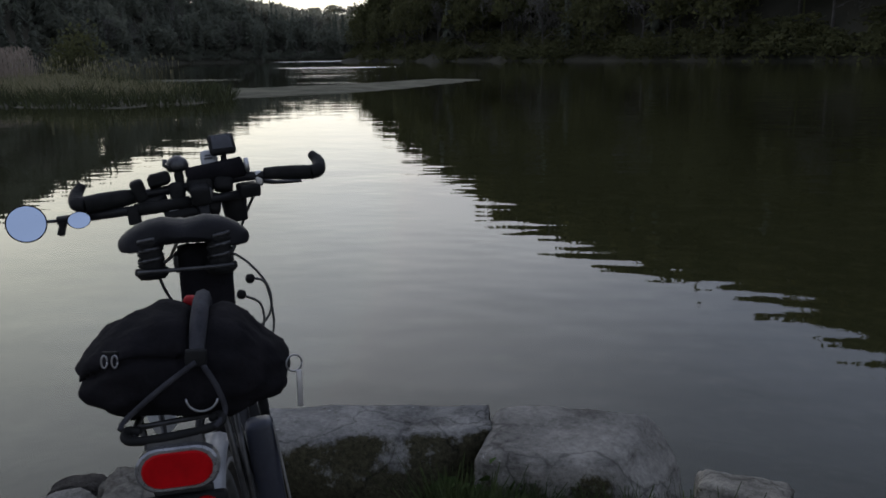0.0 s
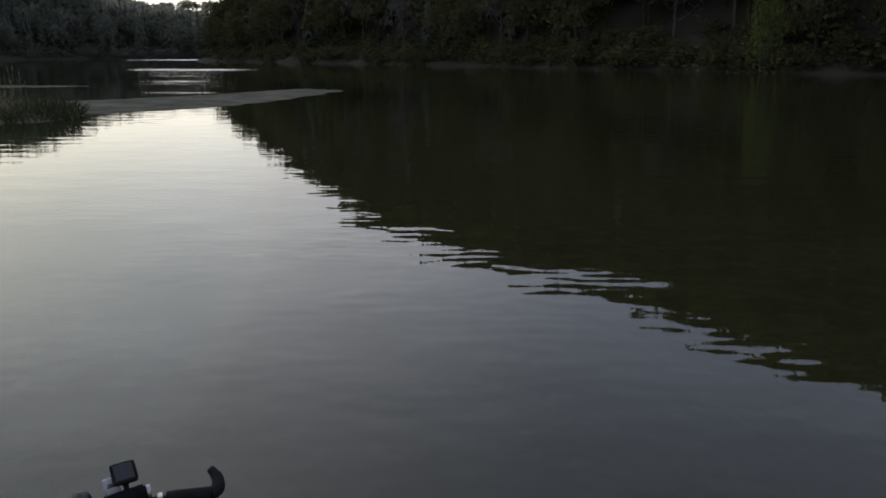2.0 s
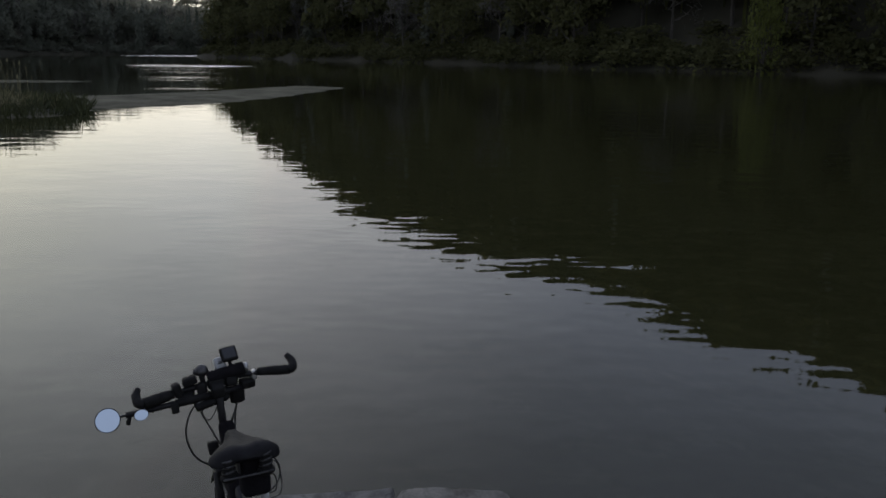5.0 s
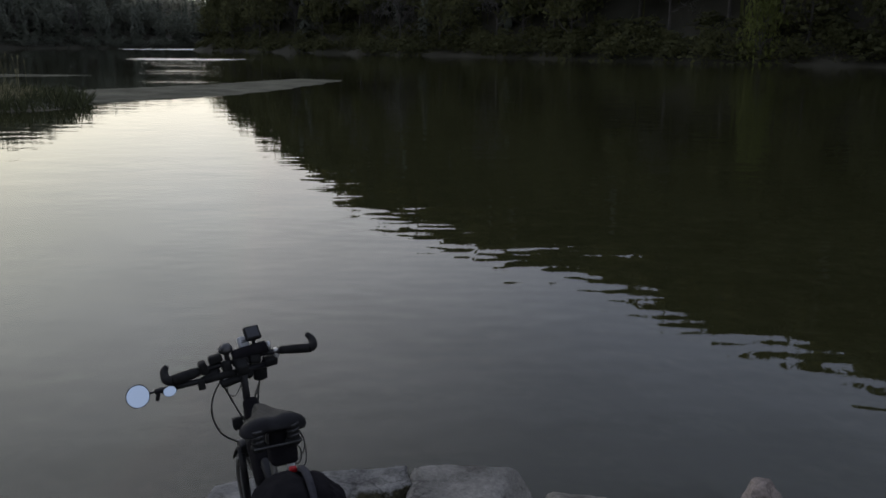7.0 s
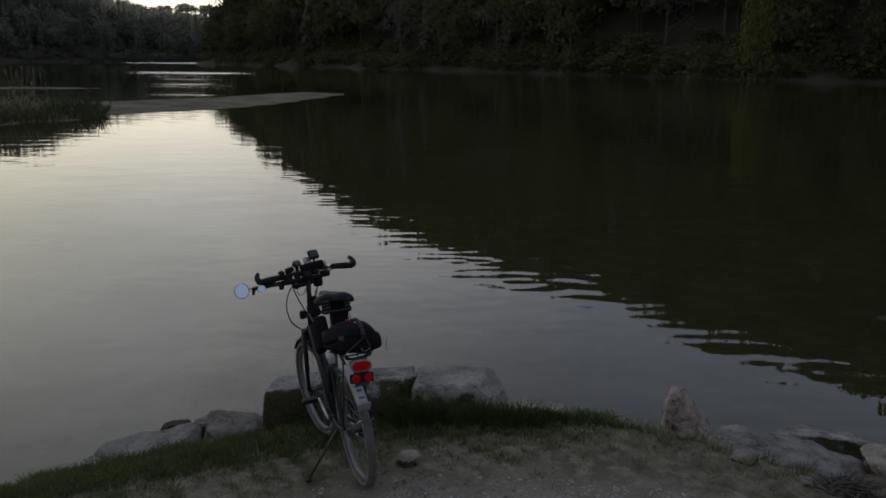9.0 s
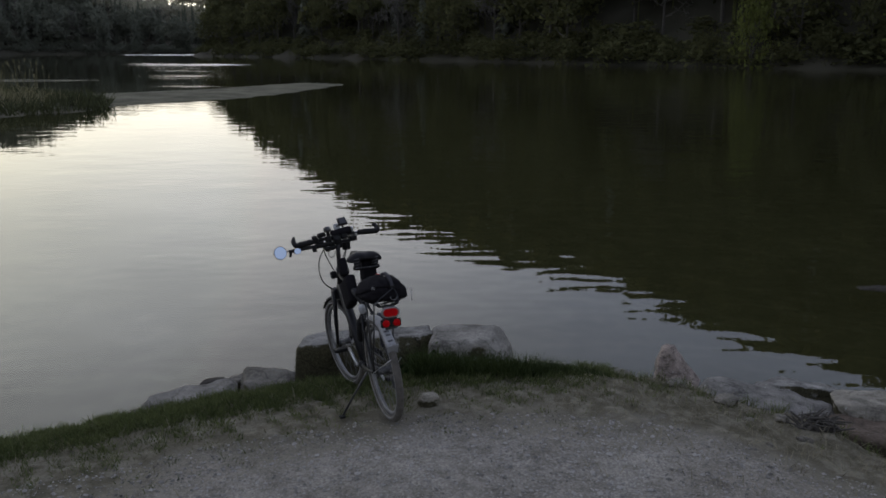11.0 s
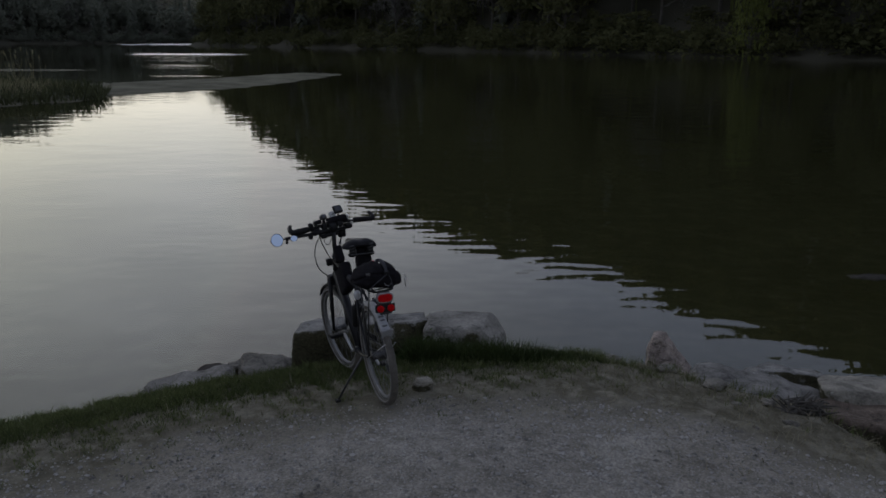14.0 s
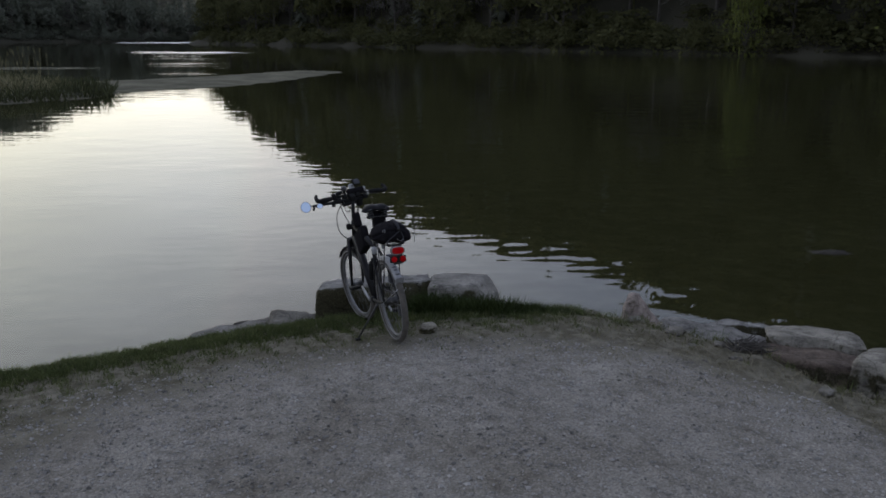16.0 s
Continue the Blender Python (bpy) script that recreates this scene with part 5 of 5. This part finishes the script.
def build_saddle(bike):
    """Wide sprung saddle: a broad rear that narrows to the nose, dipped along the middle, with springs below."""
    sd = new("saddle")
    sd.parent = bike
    sd.matrix_basis = pose(0, 0.15, 1.09) @ pose(0.009, -0.03, 0.006, 0, 4.5, 5.0) @ pose(0, -0.15, -1.09)
    bm = bmesh.new()
    n, k = 22, 28
    rows = []
    for i in range(n + 1):
        t = i / n
        y = 0.072 + 0.275 * t
        half = float(np.interp(t, [0, 0.03, 0.09, 0.2, 0.38, 0.6, 0.85, 0.97, 1.0], [0.07, 0.098, 0.116, 0.122, 0.098, 0.052, 0.031, 0.022, 0.006]))
        thick = float(np.interp(t, [0, 0.04, 0.15, 0.5, 0.95, 1.0], [0.008, 0.020, 0.029, 0.026, 0.018, 0.004]))
        mid = float(np.interp(t, [0, 0.15, 0.5, 0.9, 1], [1.096, 1.104, 1.096, 1.098, 1.085]))
        row = []
        for j in range(k):
            a = 6.28318 * j / k
            c, q = math.cos(a), math.sin(a)
            u = math.copysign(abs(c) ** 0.75, c)
            v = math.copysign(abs(q) ** 0.8, q)
            dip = 0.013 * math.exp(-(u / 0.25) ** 2) * max(0, v) * (1 - 0.7 * t)
            droop = 0.029 * abs(u) ** 2.4 * (1 - 0.5 * t)
            row.append(bm.verts.new((u * half, y - 0.012 * (1 - abs(u) ** 2) * (1 - t) + 0.012, mid + v * thick - dip - droop)))
        rows.append(row)
    for p, q in zip(rows, rows[1:]):
        for j in range(k):
            bm.faces.new((p[j], p[(j + 1) % k], q[(j + 1) % k], q[j]))
    bm.faces.new(rows[0])
    bm.faces.new(rows[-1])
    bmesh.ops.recalc_face_normals(bm, faces=bm.faces)
    part("cover", bm, MAT["leatherette"], sd, "black padded saddle cover", True)
    for s in (-1, 1):
        coil = [(s * 0.062 + 0.021 * math.cos(a), 0.10 + 0.021 * math.sin(a), 1.036 + 0.0018 * i) for i, a in enumerate(np.arange(0, 19, 0.6))]
        tube("spring", coil, 0.0042, "dark_metal", sd, seg=5)
        lathe("spring_cap", [(1.014, 0.022), (1.024, 0.031), (1.034, 0.029)], "rubber", sd, "z", (s * 0.062, 0.10, 0), 16)
        lathe("spring_sleeve", [(1.03, 0.021)] + [(1.034 + 0.005 * i, 0.0245 if i % 2 else 0.020) for i in range(10)] + [(1.088, 0.022)], "rubber", sd, "z", (s * 0.062, 0.10, 0), 14)
        tube("rail", [(s * 0.062, 0.10, 1.026), (s * 0.03, 0.16, 1.045), (s * 0.02, 0.30, 1.063)], 0.0035, "alloy", sd, seg=6)
    tube("cross_rail", [(-0.085, 0.072, 1.030), (0.085, 0.072, 1.030)], 0.004, "dark_metal", sd, seg=6)
    box("clamp", (0.05, 0.05, 0.04), (0, 0.165, 1.035), "dark_metal", sd)
    box("under_bag", (0.10, 0.08, 0.14), (0.034, 0.16, 0.998), "cloth", sd, "dark pouch under the saddle", 0.25)


def build_bars(bike, steer):
    """Handlebar with grips and horns, an accessory bar with two round mirrors, and small devices."""
    def s(x, y, z):
        return steer @ Vector((x, y, z))
    hb = new("handlebar")
    hb.parent = bike
    y, z = 0.760, 1.174
    tube("bar", [s(-0.285, y - 0.043, z - 0.003), s(-0.12, y + 0.002, z + 0.002), s(0.12, y + 0.002, z + 0.010), s(0.295, y - 0.043, z - 0.003)], 0.0125, "frame_paint", hb)
    for d in (-1, 1):
        up = 0.010 if d > 0 else 0.0
        gp = [s(d * 0.172, y - 0.012, z + up), s(d * 0.2, y - 0.020, z + 0.8 * up), s(d * 0.25, y - 0.033, z - 0.002 + 0.4 * up), s(d * 0.29 + 0.004, y - 0.043, z - 0.003)]
        tube("grip", gp, [0.019, 0.022, 0.024, 0.022] if d < 0 else [0.0165, 0.0185, 0.0205, 0.0195], "rubber", hb, "thick black rubber grip", 12)
        tube("bar_end_horn", [s(d * 0.286 + 0.004, y - 0.042, z - 0.004), s(d * 0.310 + 0.004, y - 0.032, z + 0.002), s(d * 0.315 + 0.004, y + 0.000, z + 0.024), s(d * 0.302 + 0.004, y + 0.022, z + 0.045)], [0.020, 0.020, 0.017, 0.012], "rubber", hb, "", 12, True)
        box("brake_clamp", (0.02, 0.036, 0.042), tuple(s(d * 0.155, y, z)), "alloy" if d > 0 else "dark_metal", hb, bevel=0.3)
        tube("brake_lever", [s(d * 0.155, y + 0.025, z - 0.006), s(d * 0.2, y + 0.06, z - 0.018), s(d * 0.27, y + 0.052, z - 0.024)], [0.008, 0.006, 0.005], "dark_metal", hb, "", 8, True)
        box("shift_lever", (0.056, 0.05, 0.034), tuple(s(d * 0.122, y - 0.008, z - 0.026)), "rubber", hb, rot=(15, 0, 20 * d))
    tube("padded_sleeve", [s(-0.03, y - 0.004, z + 0.026), s(-0.024, y - 0.004, z + 0.027), s(0.116, y - 0.004, z + 0.038), s(0.122, y - 0.004, z + 0.039)], [0.02, 0.028, 0.028, 0.02], "cloth", hb)
    ring("torch_rim", 0.017, [(-0.006, -0.002), (-0.006, 0.003), (0.006, 0.003), (0.006, -0.002)], "alloy", hb, Matrix.Translation(s(0.128, y - 0.004, z + 0.04)) @ pose(0, 0, 0, 0, 0, 5), 20, "silver ring")
    for i, (dx, dy, dz, w, h) in enumerate(((-0.155, -0.012, 0.012, 0.034, 0.058), (-0.10, -0.002, 0.036, 0.055, 0.034), (-0.06, -0.012, -0.004, 0.04, 0.05), (0.0, -0.01, 0.004, 0.07, 0.045), (0.06, -0.012, -0.002, 0.05, 0.04), (0.02, 0.0, -0.05, 0.05, 0.06))):
        box("clamp", (w, 0.045, h), tuple(s(dx, y + dy, z + dz)), "rubber", hb, bevel=0.3, rot=(10 - 7 * i, 5 * i - 12, 5))
    # accessory bar and mirrors
    mb = new("mirror_bar")
    mb.parent = bike
    tube("bar", [s(0.10, y - 0.02, z - 0.035), s(-0.12, y - 0.03, z - 0.036), s(-0.36, y - 0.035, z - 0.034)], 0.0122, "frame_paint", mb)
    tube("sleeve", [s(-0.03, y - 0.03, z - 0.036), s(-0.17, y - 0.031, z - 0.036)], 0.017, "rubber", mb)
    box("clamp", (0.03, 0.035, 0.045), tuple(s(-0.175, y - 0.032, z - 0.05)), "rubber", mb)
    box("clamp", (0.02, 0.05, 0.03), tuple(s(0.02, y - 0.01, z - 0.02)), "dark_metal", mb)
    for (mx, mz, rx, rz, nm) in ((-0.305, z - 0.040, 0.028, 0.022, "oval_mirror"), (-0.428, z - 0.030, 0.048, 0.048, "round_mirror")):
        c = s(mx, y - 0.055, mz)
        m = Matrix.Translation(c) @ pose(0, 0, 0, 0, 0, 14) @ pose(0, 0, 0, -10, 0, 0)
        mr = new(nm)
        mr.parent = bike
        face = lathe("glass", [(-0.0065, 0.001), (-0.0065, 0.93), (-0.0055, 0.94)], "mirror", mr, "y", m=m @ Matrix.Diagonal((rx, 1, rz, 1)), seg=32)
        face.data.polygons.foreach_set("use_smooth", [False] * len(face.data.polygons))
        lathe("shell", [(-0.006, 0.94), (-0.008, 0.97), (-0.006, 1.0), (0.004, 0.95), (0.010, 0.6), (0.012, 0.001)], "rubber", mr, "y", m=m @ Matrix.Diagonal((rx, 1, rz, 1)), seg=32)
        tube("arm", [c + Vector((0.02, 0.012, 0.0)), s(-0.345, y - 0.035, z - 0.034)], 0.0045, "dark_metal", mr)
    box("mirror_joint", (0.016, 0.02, 0.036), tuple(s(-0.352, y - 0.036, z - 0.055)), "rubber", mb, rot=(0, 20, 0))
    # devices
    gps = new("navigation_unit")
    gps.parent = bike
    c = s(0.072, y + 0.02, z + 0.104)
    box("case", (0.070, 0.022, 0.066), tuple(c), "rubber", gps, bevel=0.45, rot=(-38, 0, 8))
    box("screen", (0.052, 0.004, 0.048), tuple(c + Vector((0.0012, -0.0088, 0.0068))), "screen", gps, "dark glossy screen", 0.3, (-38, 0, 8))
    tube("mount", [c - Vector((0, -0.004, 0.02)), s(0.07, y, z + 0.02)], 0.008, "rubber", gps)
    unit = new("light_unit")
    unit.parent = bike
    c = s(0.032, y + 0.045, z + 0.066)
    box("case", (0.044, 0.04, 0.052), tuple(c), "grey_plastic", unit, "pale grey plastic case", 0.22, (-20, 0, 10))
    for i in range(3):
        box("stripe", (0.022, 0.005, 0.0015), tuple(c + Vector((0.003 * i - 0.003, -0.0215 - 0.0035 * (i - 1), 0.008 * (i - 1) + 0.006))), "print", unit, "", 0.2, (70, 0, 10))
    bell = new("bell")
    bell.parent = bike
    c = s(-0.05, y + 0.004, z + 0.068)
    lathe("dome", [(-0.02, 0.022), (-0.012, 0.029), (-0.002, 0.030), (0.012, 0.024), (0.021, 0.012), (0.023, 0.001)], "dark_metal", bell, "z", tuple(c), 18)
    box("clamp", (0.022, 0.03, 0.05), tuple(c - Vector((0, 0, 0.038))), "rubber", bell)
    tube("hammer", [c + Vector((-0.01, -0.02, -0.016)), c + Vector((-0.03, -0.03, 0.0)), c + Vector((-0.026, -0.026, 0.014))], [0.004, 0.005, 0.007], "dark_metal", bell, seg=8)
    box("thumb_shifter", (0.05, 0.04, 0.026), tuple(s(-0.105, y - 0.004, z + 0.03)), "rubber", bike, rot=(-10, -8, 5))
    lamp_o = new("front_lamp")
    lamp_o.parent = bike
    c = s(0.078, y + 0.035, z - 0.072)
    lathe("housing", [(-0.036, 0.026), (-0.033, 0.030), (0.028, 0.035), (0.034, 0.031)], "rubber", lamp_o, "z", tuple(c), 18)
    tube("bracket", [c + Vector((0, 0, 0.03)), s(0.075, y, z)], 0.006, "dark_metal", lamp_o)
    disp = new("speedometer")
    disp.parent = bike
    c = s(-0.058, y - 0.03, z - 0.062)
    box("case", (0.086, 0.05, 0.03), tuple(c), "rubber", disp, bevel=0.35, rot=(30, -6, 8))
    box("screen", (0.06, 0.016, 0.003), tuple(c + Vector((0, -0.001, 0.0155))), "alloy", disp, "silver edged display", 0.3, (30, -6, 8))
    tube("lead", [c, c + Vector((-0.02, 0.0, -0.05)), c + Vector((0.01, 0.01, -0.075)), c + Vector((0.05, 0.03, -0.03))], 0.0025, "cable", disp, seg=6, smooth_path=True)
    # cables
    cables = [
        [s(-0.05, y + 0.02, z - 0.04), s(-0.12, y + 0.01, z - 0.10), s(-0.152, y + 0.03, z - 0.20), s(-0.125, y + 0.08, z - 0.32), s(-0.04, y + 0.13, z - 0.41)],
        [s(0.15, y + 0.03, z - 0.02), s(0.10, y + 0.10, z - 0.10), s(0.04, y + 0.10, z - 0.22), s(0.02, y + 0.12, z - 0.34)],
        [s(-0.10, y + 0.02, z - 0.03), s(-0.07, y + 0.08, z - 0.14), s(-0.03, y + 0.06, z - 0.26), s(0, y + 0.02, z - 0.32)],
        [s(0.10, y, z - 0.03), s(0.06, y + 0.04, z - 0.15), s(0.03, y - 0.02, z - 0.30), (0.02, 0.55, 0.84)],
    ]
    for c in cables:
        tube("cable", c, 0.0042, "cable", bike, seg=6, smooth_path=True)
    box("bar_pouch", (0.06, 0.075, 0.13), tuple(s(0.006, 0.705, 0.955)), "cloth", bike, "dark frame pouch behind the stem", 0.3, (-20, 0, 5))
    box("hydraulic_knob", (0.045, 0.04, 0.055), tuple(s(-0.055, 0.78, 0.90)), "rubber", bike, bevel=0.3)


def build_rack(bike):
    """Rear carrier with an end loop, struts, a framed red reflector and a twin rear lamp."""
    rk = new("rear_rack")
    rk.parent = bike
    z = 0.848
    for s in (-1, 1):
        tube("side_rail", [(s * 0.03, 0.16, z - 0.01), (s * 0.058, 0.08, z), (s * 0.062, -0.28, z), (s * 0.05, -0.315, z + 0.004)], 0.0052, "dark_metal", rk, "", 8, True)
        tube("strut", [(s * 0.062, -0.06, z), (s * 0.068, -0.01, WHEEL_R + 0.02)], 0.005, "dark_metal", rk)
        tube("strut", [(s * 0.062, -0.24, z), (s * 0.068, -0.012, WHEEL_R + 0.02)], 0.005, "dark_metal", rk)
        tube("guard_stay", [(s * 0.07, -0.01, WHEEL_R), (s * 0.034, -0.33, 0.50)], 0.0026, "alloy", rk, "", 6)
    for yy in (0.06, -0.06, -0.18, -0.28):
        tube("cross_rail", [(-0.06, yy, z), (0.06, yy, z)], 0.0045, "dark_metal", rk, "", 8)
    tube("end_loop", [(-0.05, -0.315, z + 0.004), (-0.066, -0.322, z + 0.010), (-0.06, -0.340, z + 0.0), (0.0, -0.344, z - 0.003), (0.06, -0.340, z + 0.0), (0.066, -0.322, z + 0.010), (0.05, -0.315, z + 0.004)], 0.0065, "rubber", rk, "", 8, True)
    box("mount_plate", (0.08, 0.02, 0.15), (0, -0.338, z - 0.078), "dark_metal", rk, bevel=0.2)
    refl = new("rear_reflector")
    refl.parent = bike
    y, zc = -0.356, 0.803
    level = pose(0, y, zc, 0, 4.5, 0) @ pose(0, -y, -zc)
    refl.matrix_basis = level
    outline = []
    for (cx, a0) in ((1, -90), (-1, 90)):
        for i in range(9):
            a = radians(a0 + 180 * i / 8)
            outline.append((cx * 0.026 + 0.0315 * math.cos(a), 0.0315 * math.sin(a)))
    for nm, k, y0, y1, mt in (("frame", 1.0, y + 0.012, y - 0.006, "worn_chrome"), ("lens", 0.80, y + 0.005, y - 0.010, "red")):
        bm = bmesh.new()
        a = [bm.verts.new((px * (k if nm == "frame" else 0.84), y0, zc + pz * k)) for px, pz in outline]
        b = [bm.verts.new((px * (k if nm == "frame" else 0.84), y1, zc + pz * k)) for px, pz in outline]
        c = [bm.verts.new((px * (k if nm == "frame" else 0.84) * 0.94, y1 - 0.003, zc + pz * k * 0.92)) for px, pz in outline]
        m = len(a)
        for p, q in ((a, b), (b, c)):
            for i in range(m):
                bm.faces.new((p[i], p[(i + 1) % m], q[(i + 1) % m], q[i]))
        bm.faces.new(a)
        bm.faces.new(c)
        bmesh.ops.recalc_face_normals(bm, faces=bm.faces)
        part(nm, bm, MAT[mt], refl, "silver surround" if nm == "frame" else "red ribbed reflector lens")
    tail = new("rear_lamp")
    tail.parent = bike
    tail.matrix_basis = level
    box("housing", (0.128, 0.022, 0.05), (0.0, y + 0.002, zc - 0.066), "rubber", tail, bevel=0.3)
    for s in (-1, 1):
        lathe("lens", [(-0.012, 0.002), (-0.016, 0.018), (-0.010, 0.0225), (0.0, 0.0235)], "red", tail, "y", (s * 0.034, y - 0.004, zc - 0.066), 20, "red rear lamp lens")
    # print on the mudguard
    g = Vector((0, 0, WHEEL_R))
    for k, (a, w) in enumerate(((124, 0.036), (129, 0.028), (136, 0.034))):
        r = WHEEL_R + 0.0275
        p = g + Vector((0, math.cos(radians(a)) * r, math.sin(radians(a)) * r))
        box("print_bar", (w, 0.012, 0.002), tuple(p), "print", bike, "dark printed bar", 0.2, (a - 90, 0, 0))
    pouch = new("side_pouch")
    pouch.parent = bike
    box("pouch_body", (0.058, 0.05, 0.25), (0.086, 0.16, 0.575), "side_panel", pouch, "dark blue nylon pouch", 0.3, (6, 0, 0))
    tube("pouch_edge", [(0.114, 0.135, 0.69), (0.120, 0.13, 0.60), (0.122, 0.13, 0.46), (0.08, 0.13, 0.455)], 0.0028, "sidewall", pouch, "pale piping", 6, True)
    a = radians(143)
    box("mud_flap", (0.07, 0.005, 0.07), (0, math.cos(a) * (WHEEL_R + 0.026), WHEEL_R + math.sin(a) * (WHEEL_R + 0.026) - 0.01), "guard", bike, "", 0.2, (38, 0, 0))


build_bicycle()


def build_bag():
    """A soft roll bag strapped across the carrier."""
    bag = thing("bag", "black nylon roll bag strapped across the bicycle's rear rack", "bag")
    bag.matrix_world = BIKE @ pose(0.004, -0.19, 0.852, 0, 9, 0)
    bm = bmesh.new()
    bmesh.ops.create_cube(bm, size=2)
    bmesh.ops.subdivide_edges(bm, edges=bm.edges, cuts=23, use_grid_fill=True)
    for v in bm.verts:
        p = v.co.copy()
        k = (abs(p.x) ** 2.6 + abs(p.y) ** 2.6 + abs(p.z) ** 2.6) ** (1 / 2.6)
        p = p / k
        sag = 1 - 0.12 * abs(p.x) ** 2
        q = Vector((p.x * 0.156, p.y * 0.130 * sag, p.z * 0.086 * sag))
        q.z -= 0.04 * max(0, abs(p.x) - 0.3) ** 1.3
        q.z -= 0.014 * math.exp(-((p.x - 0.12) / 0.12) ** 2) * max(0, p.z)
        fold = noise.noise(Vector((p.x * 2.2, p.y * 1.6, p.z * 1.6))) * 0.012 + noise.noise(Vector((p.x * 6, p.y * 2.5 + 7, p.z * 3.5))) * 0.007 + noise.noise(Vector((p.x * 5 + 3 * p.z, p.y * 11, p.z * 12))) * 0.0025
        crease = -0.007 * math.exp(-((p.z - 0.35 + 0.3 * p.x * p.x) / 0.07) ** 2) * (p.y < 0.2) * (p.x < 0.1)
        q += p.normalized() * (fold + crease)
        q.z += 0.035 * abs(p.x) ** 3 * max(0, -p.z)
        q.z = max(q.z + 0.068, 0.006) if abs(q.x) < 0.066 else q.z + 0.068
        v.co = q
    flap = bm.copy()
    for v in flap.verts:
        v.co += v.normal * 0.005
    low = [f for f in flap.faces if not (f.calc_center_median().z > 0.098 - 0.10 * (f.calc_center_median().x + 0.05) ** 2 / 0.02 * (f.calc_center_median().x < -0.05) and f.calc_center_median().x < 0.012)]
    bmesh.ops.delete(flap, geom=low, context="FACES")
    ext = bmesh.ops.extrude_face_region(flap, geom=list(flap.faces))
    for v in (g for g in ext["geom"] if isinstance(g, bmesh.types.BMVert)):
        v.co -= Vector((v.co.x, v.co.y, v.co.z - 0.07)).normalized() * 0.007
    bmesh.ops.recalc_face_normals(flap, faces=flap.faces)
    part("body", bm, MAT["cloth"], bag, "", True)
    part("flap", flap, MAT["cloth"], bag, "black zipped flap over the load", True)
    tube("strap", [(0.02, 0.125, 0.05), (0.022, 0.09, 0.138), (0.024, 0.0, 0.165), (0.026, -0.09, 0.140), (0.026, -0.132, 0.095)], [0.009, 0.011, 0.013, 0.013, 0.010], "webbing", bag, "wide grey shoulder strap", 8, True)
    box("buckle", (0.030, 0.014, 0.024), (0.026, -0.134, 0.10), "rubber", bag)
    tube("cord", [(0.026, -0.14, 0.095), (-0.025, -0.14, 0.055), (-0.07, -0.13, 0.012), (-0.074, -0.155, 0.006)], 0.0042, "webbing", bag, "grey elastic cord", 8, True)
    tube("cord", [(0.036, -0.139, 0.09), (0.056, -0.138, 0.055), (0.066, -0.133, 0.02), (0.055, -0.16, 0.006)], 0.0042, "webbing", bag, "grey elastic cord", 8, True)
    ringpts = [(0.034 + 0.022 * math.cos(a), -0.138, 0.042 + 0.020 * math.sin(a)) for a in np.linspace(3.2, 6.2, 10)]
    tube("ring", ringpts, 0.002, "worn_chrome", bag, "thin silver ring", 6)
    for i, dx in enumerate((-0.100, -0.086)):
        link = [(dx + 0.004 * math.cos(a), -0.122, 0.094 + 0.009 * math.sin(a)) for a in np.linspace(0, 6.2832, 14)]
        tube("hook", link, 0.0016, "worn_chrome", bag, "small silver hook", 6)
    box("hook_tab", (0.022, 0.006, 0.006), (-0.093, -0.118, 0.105), "rubber", bag)
    rp = [(0.166 + 0.012 * math.cos(a), -0.066 + 0.004 * math.cos(a), 0.072 + 0.013 * math.sin(a)) for a in np.linspace(0, 6.2832, 14)]
    tube("key_ring", rp, 0.0016, "worn_chrome", bag, "silver ring", 6)
    box("tag", (0.009, 0.005, 0.058), (0.175, -0.066, 0.032), "alloy", bag, "grey hanging tag", 0.3, (0, -3, 0))
    box("red_knob", (0.026, 0.026, 0.02), (0.0, 0.085, 0.146), "knob_red", bag, "red plastic toggle", 0.35)
    return bag


build_bag()
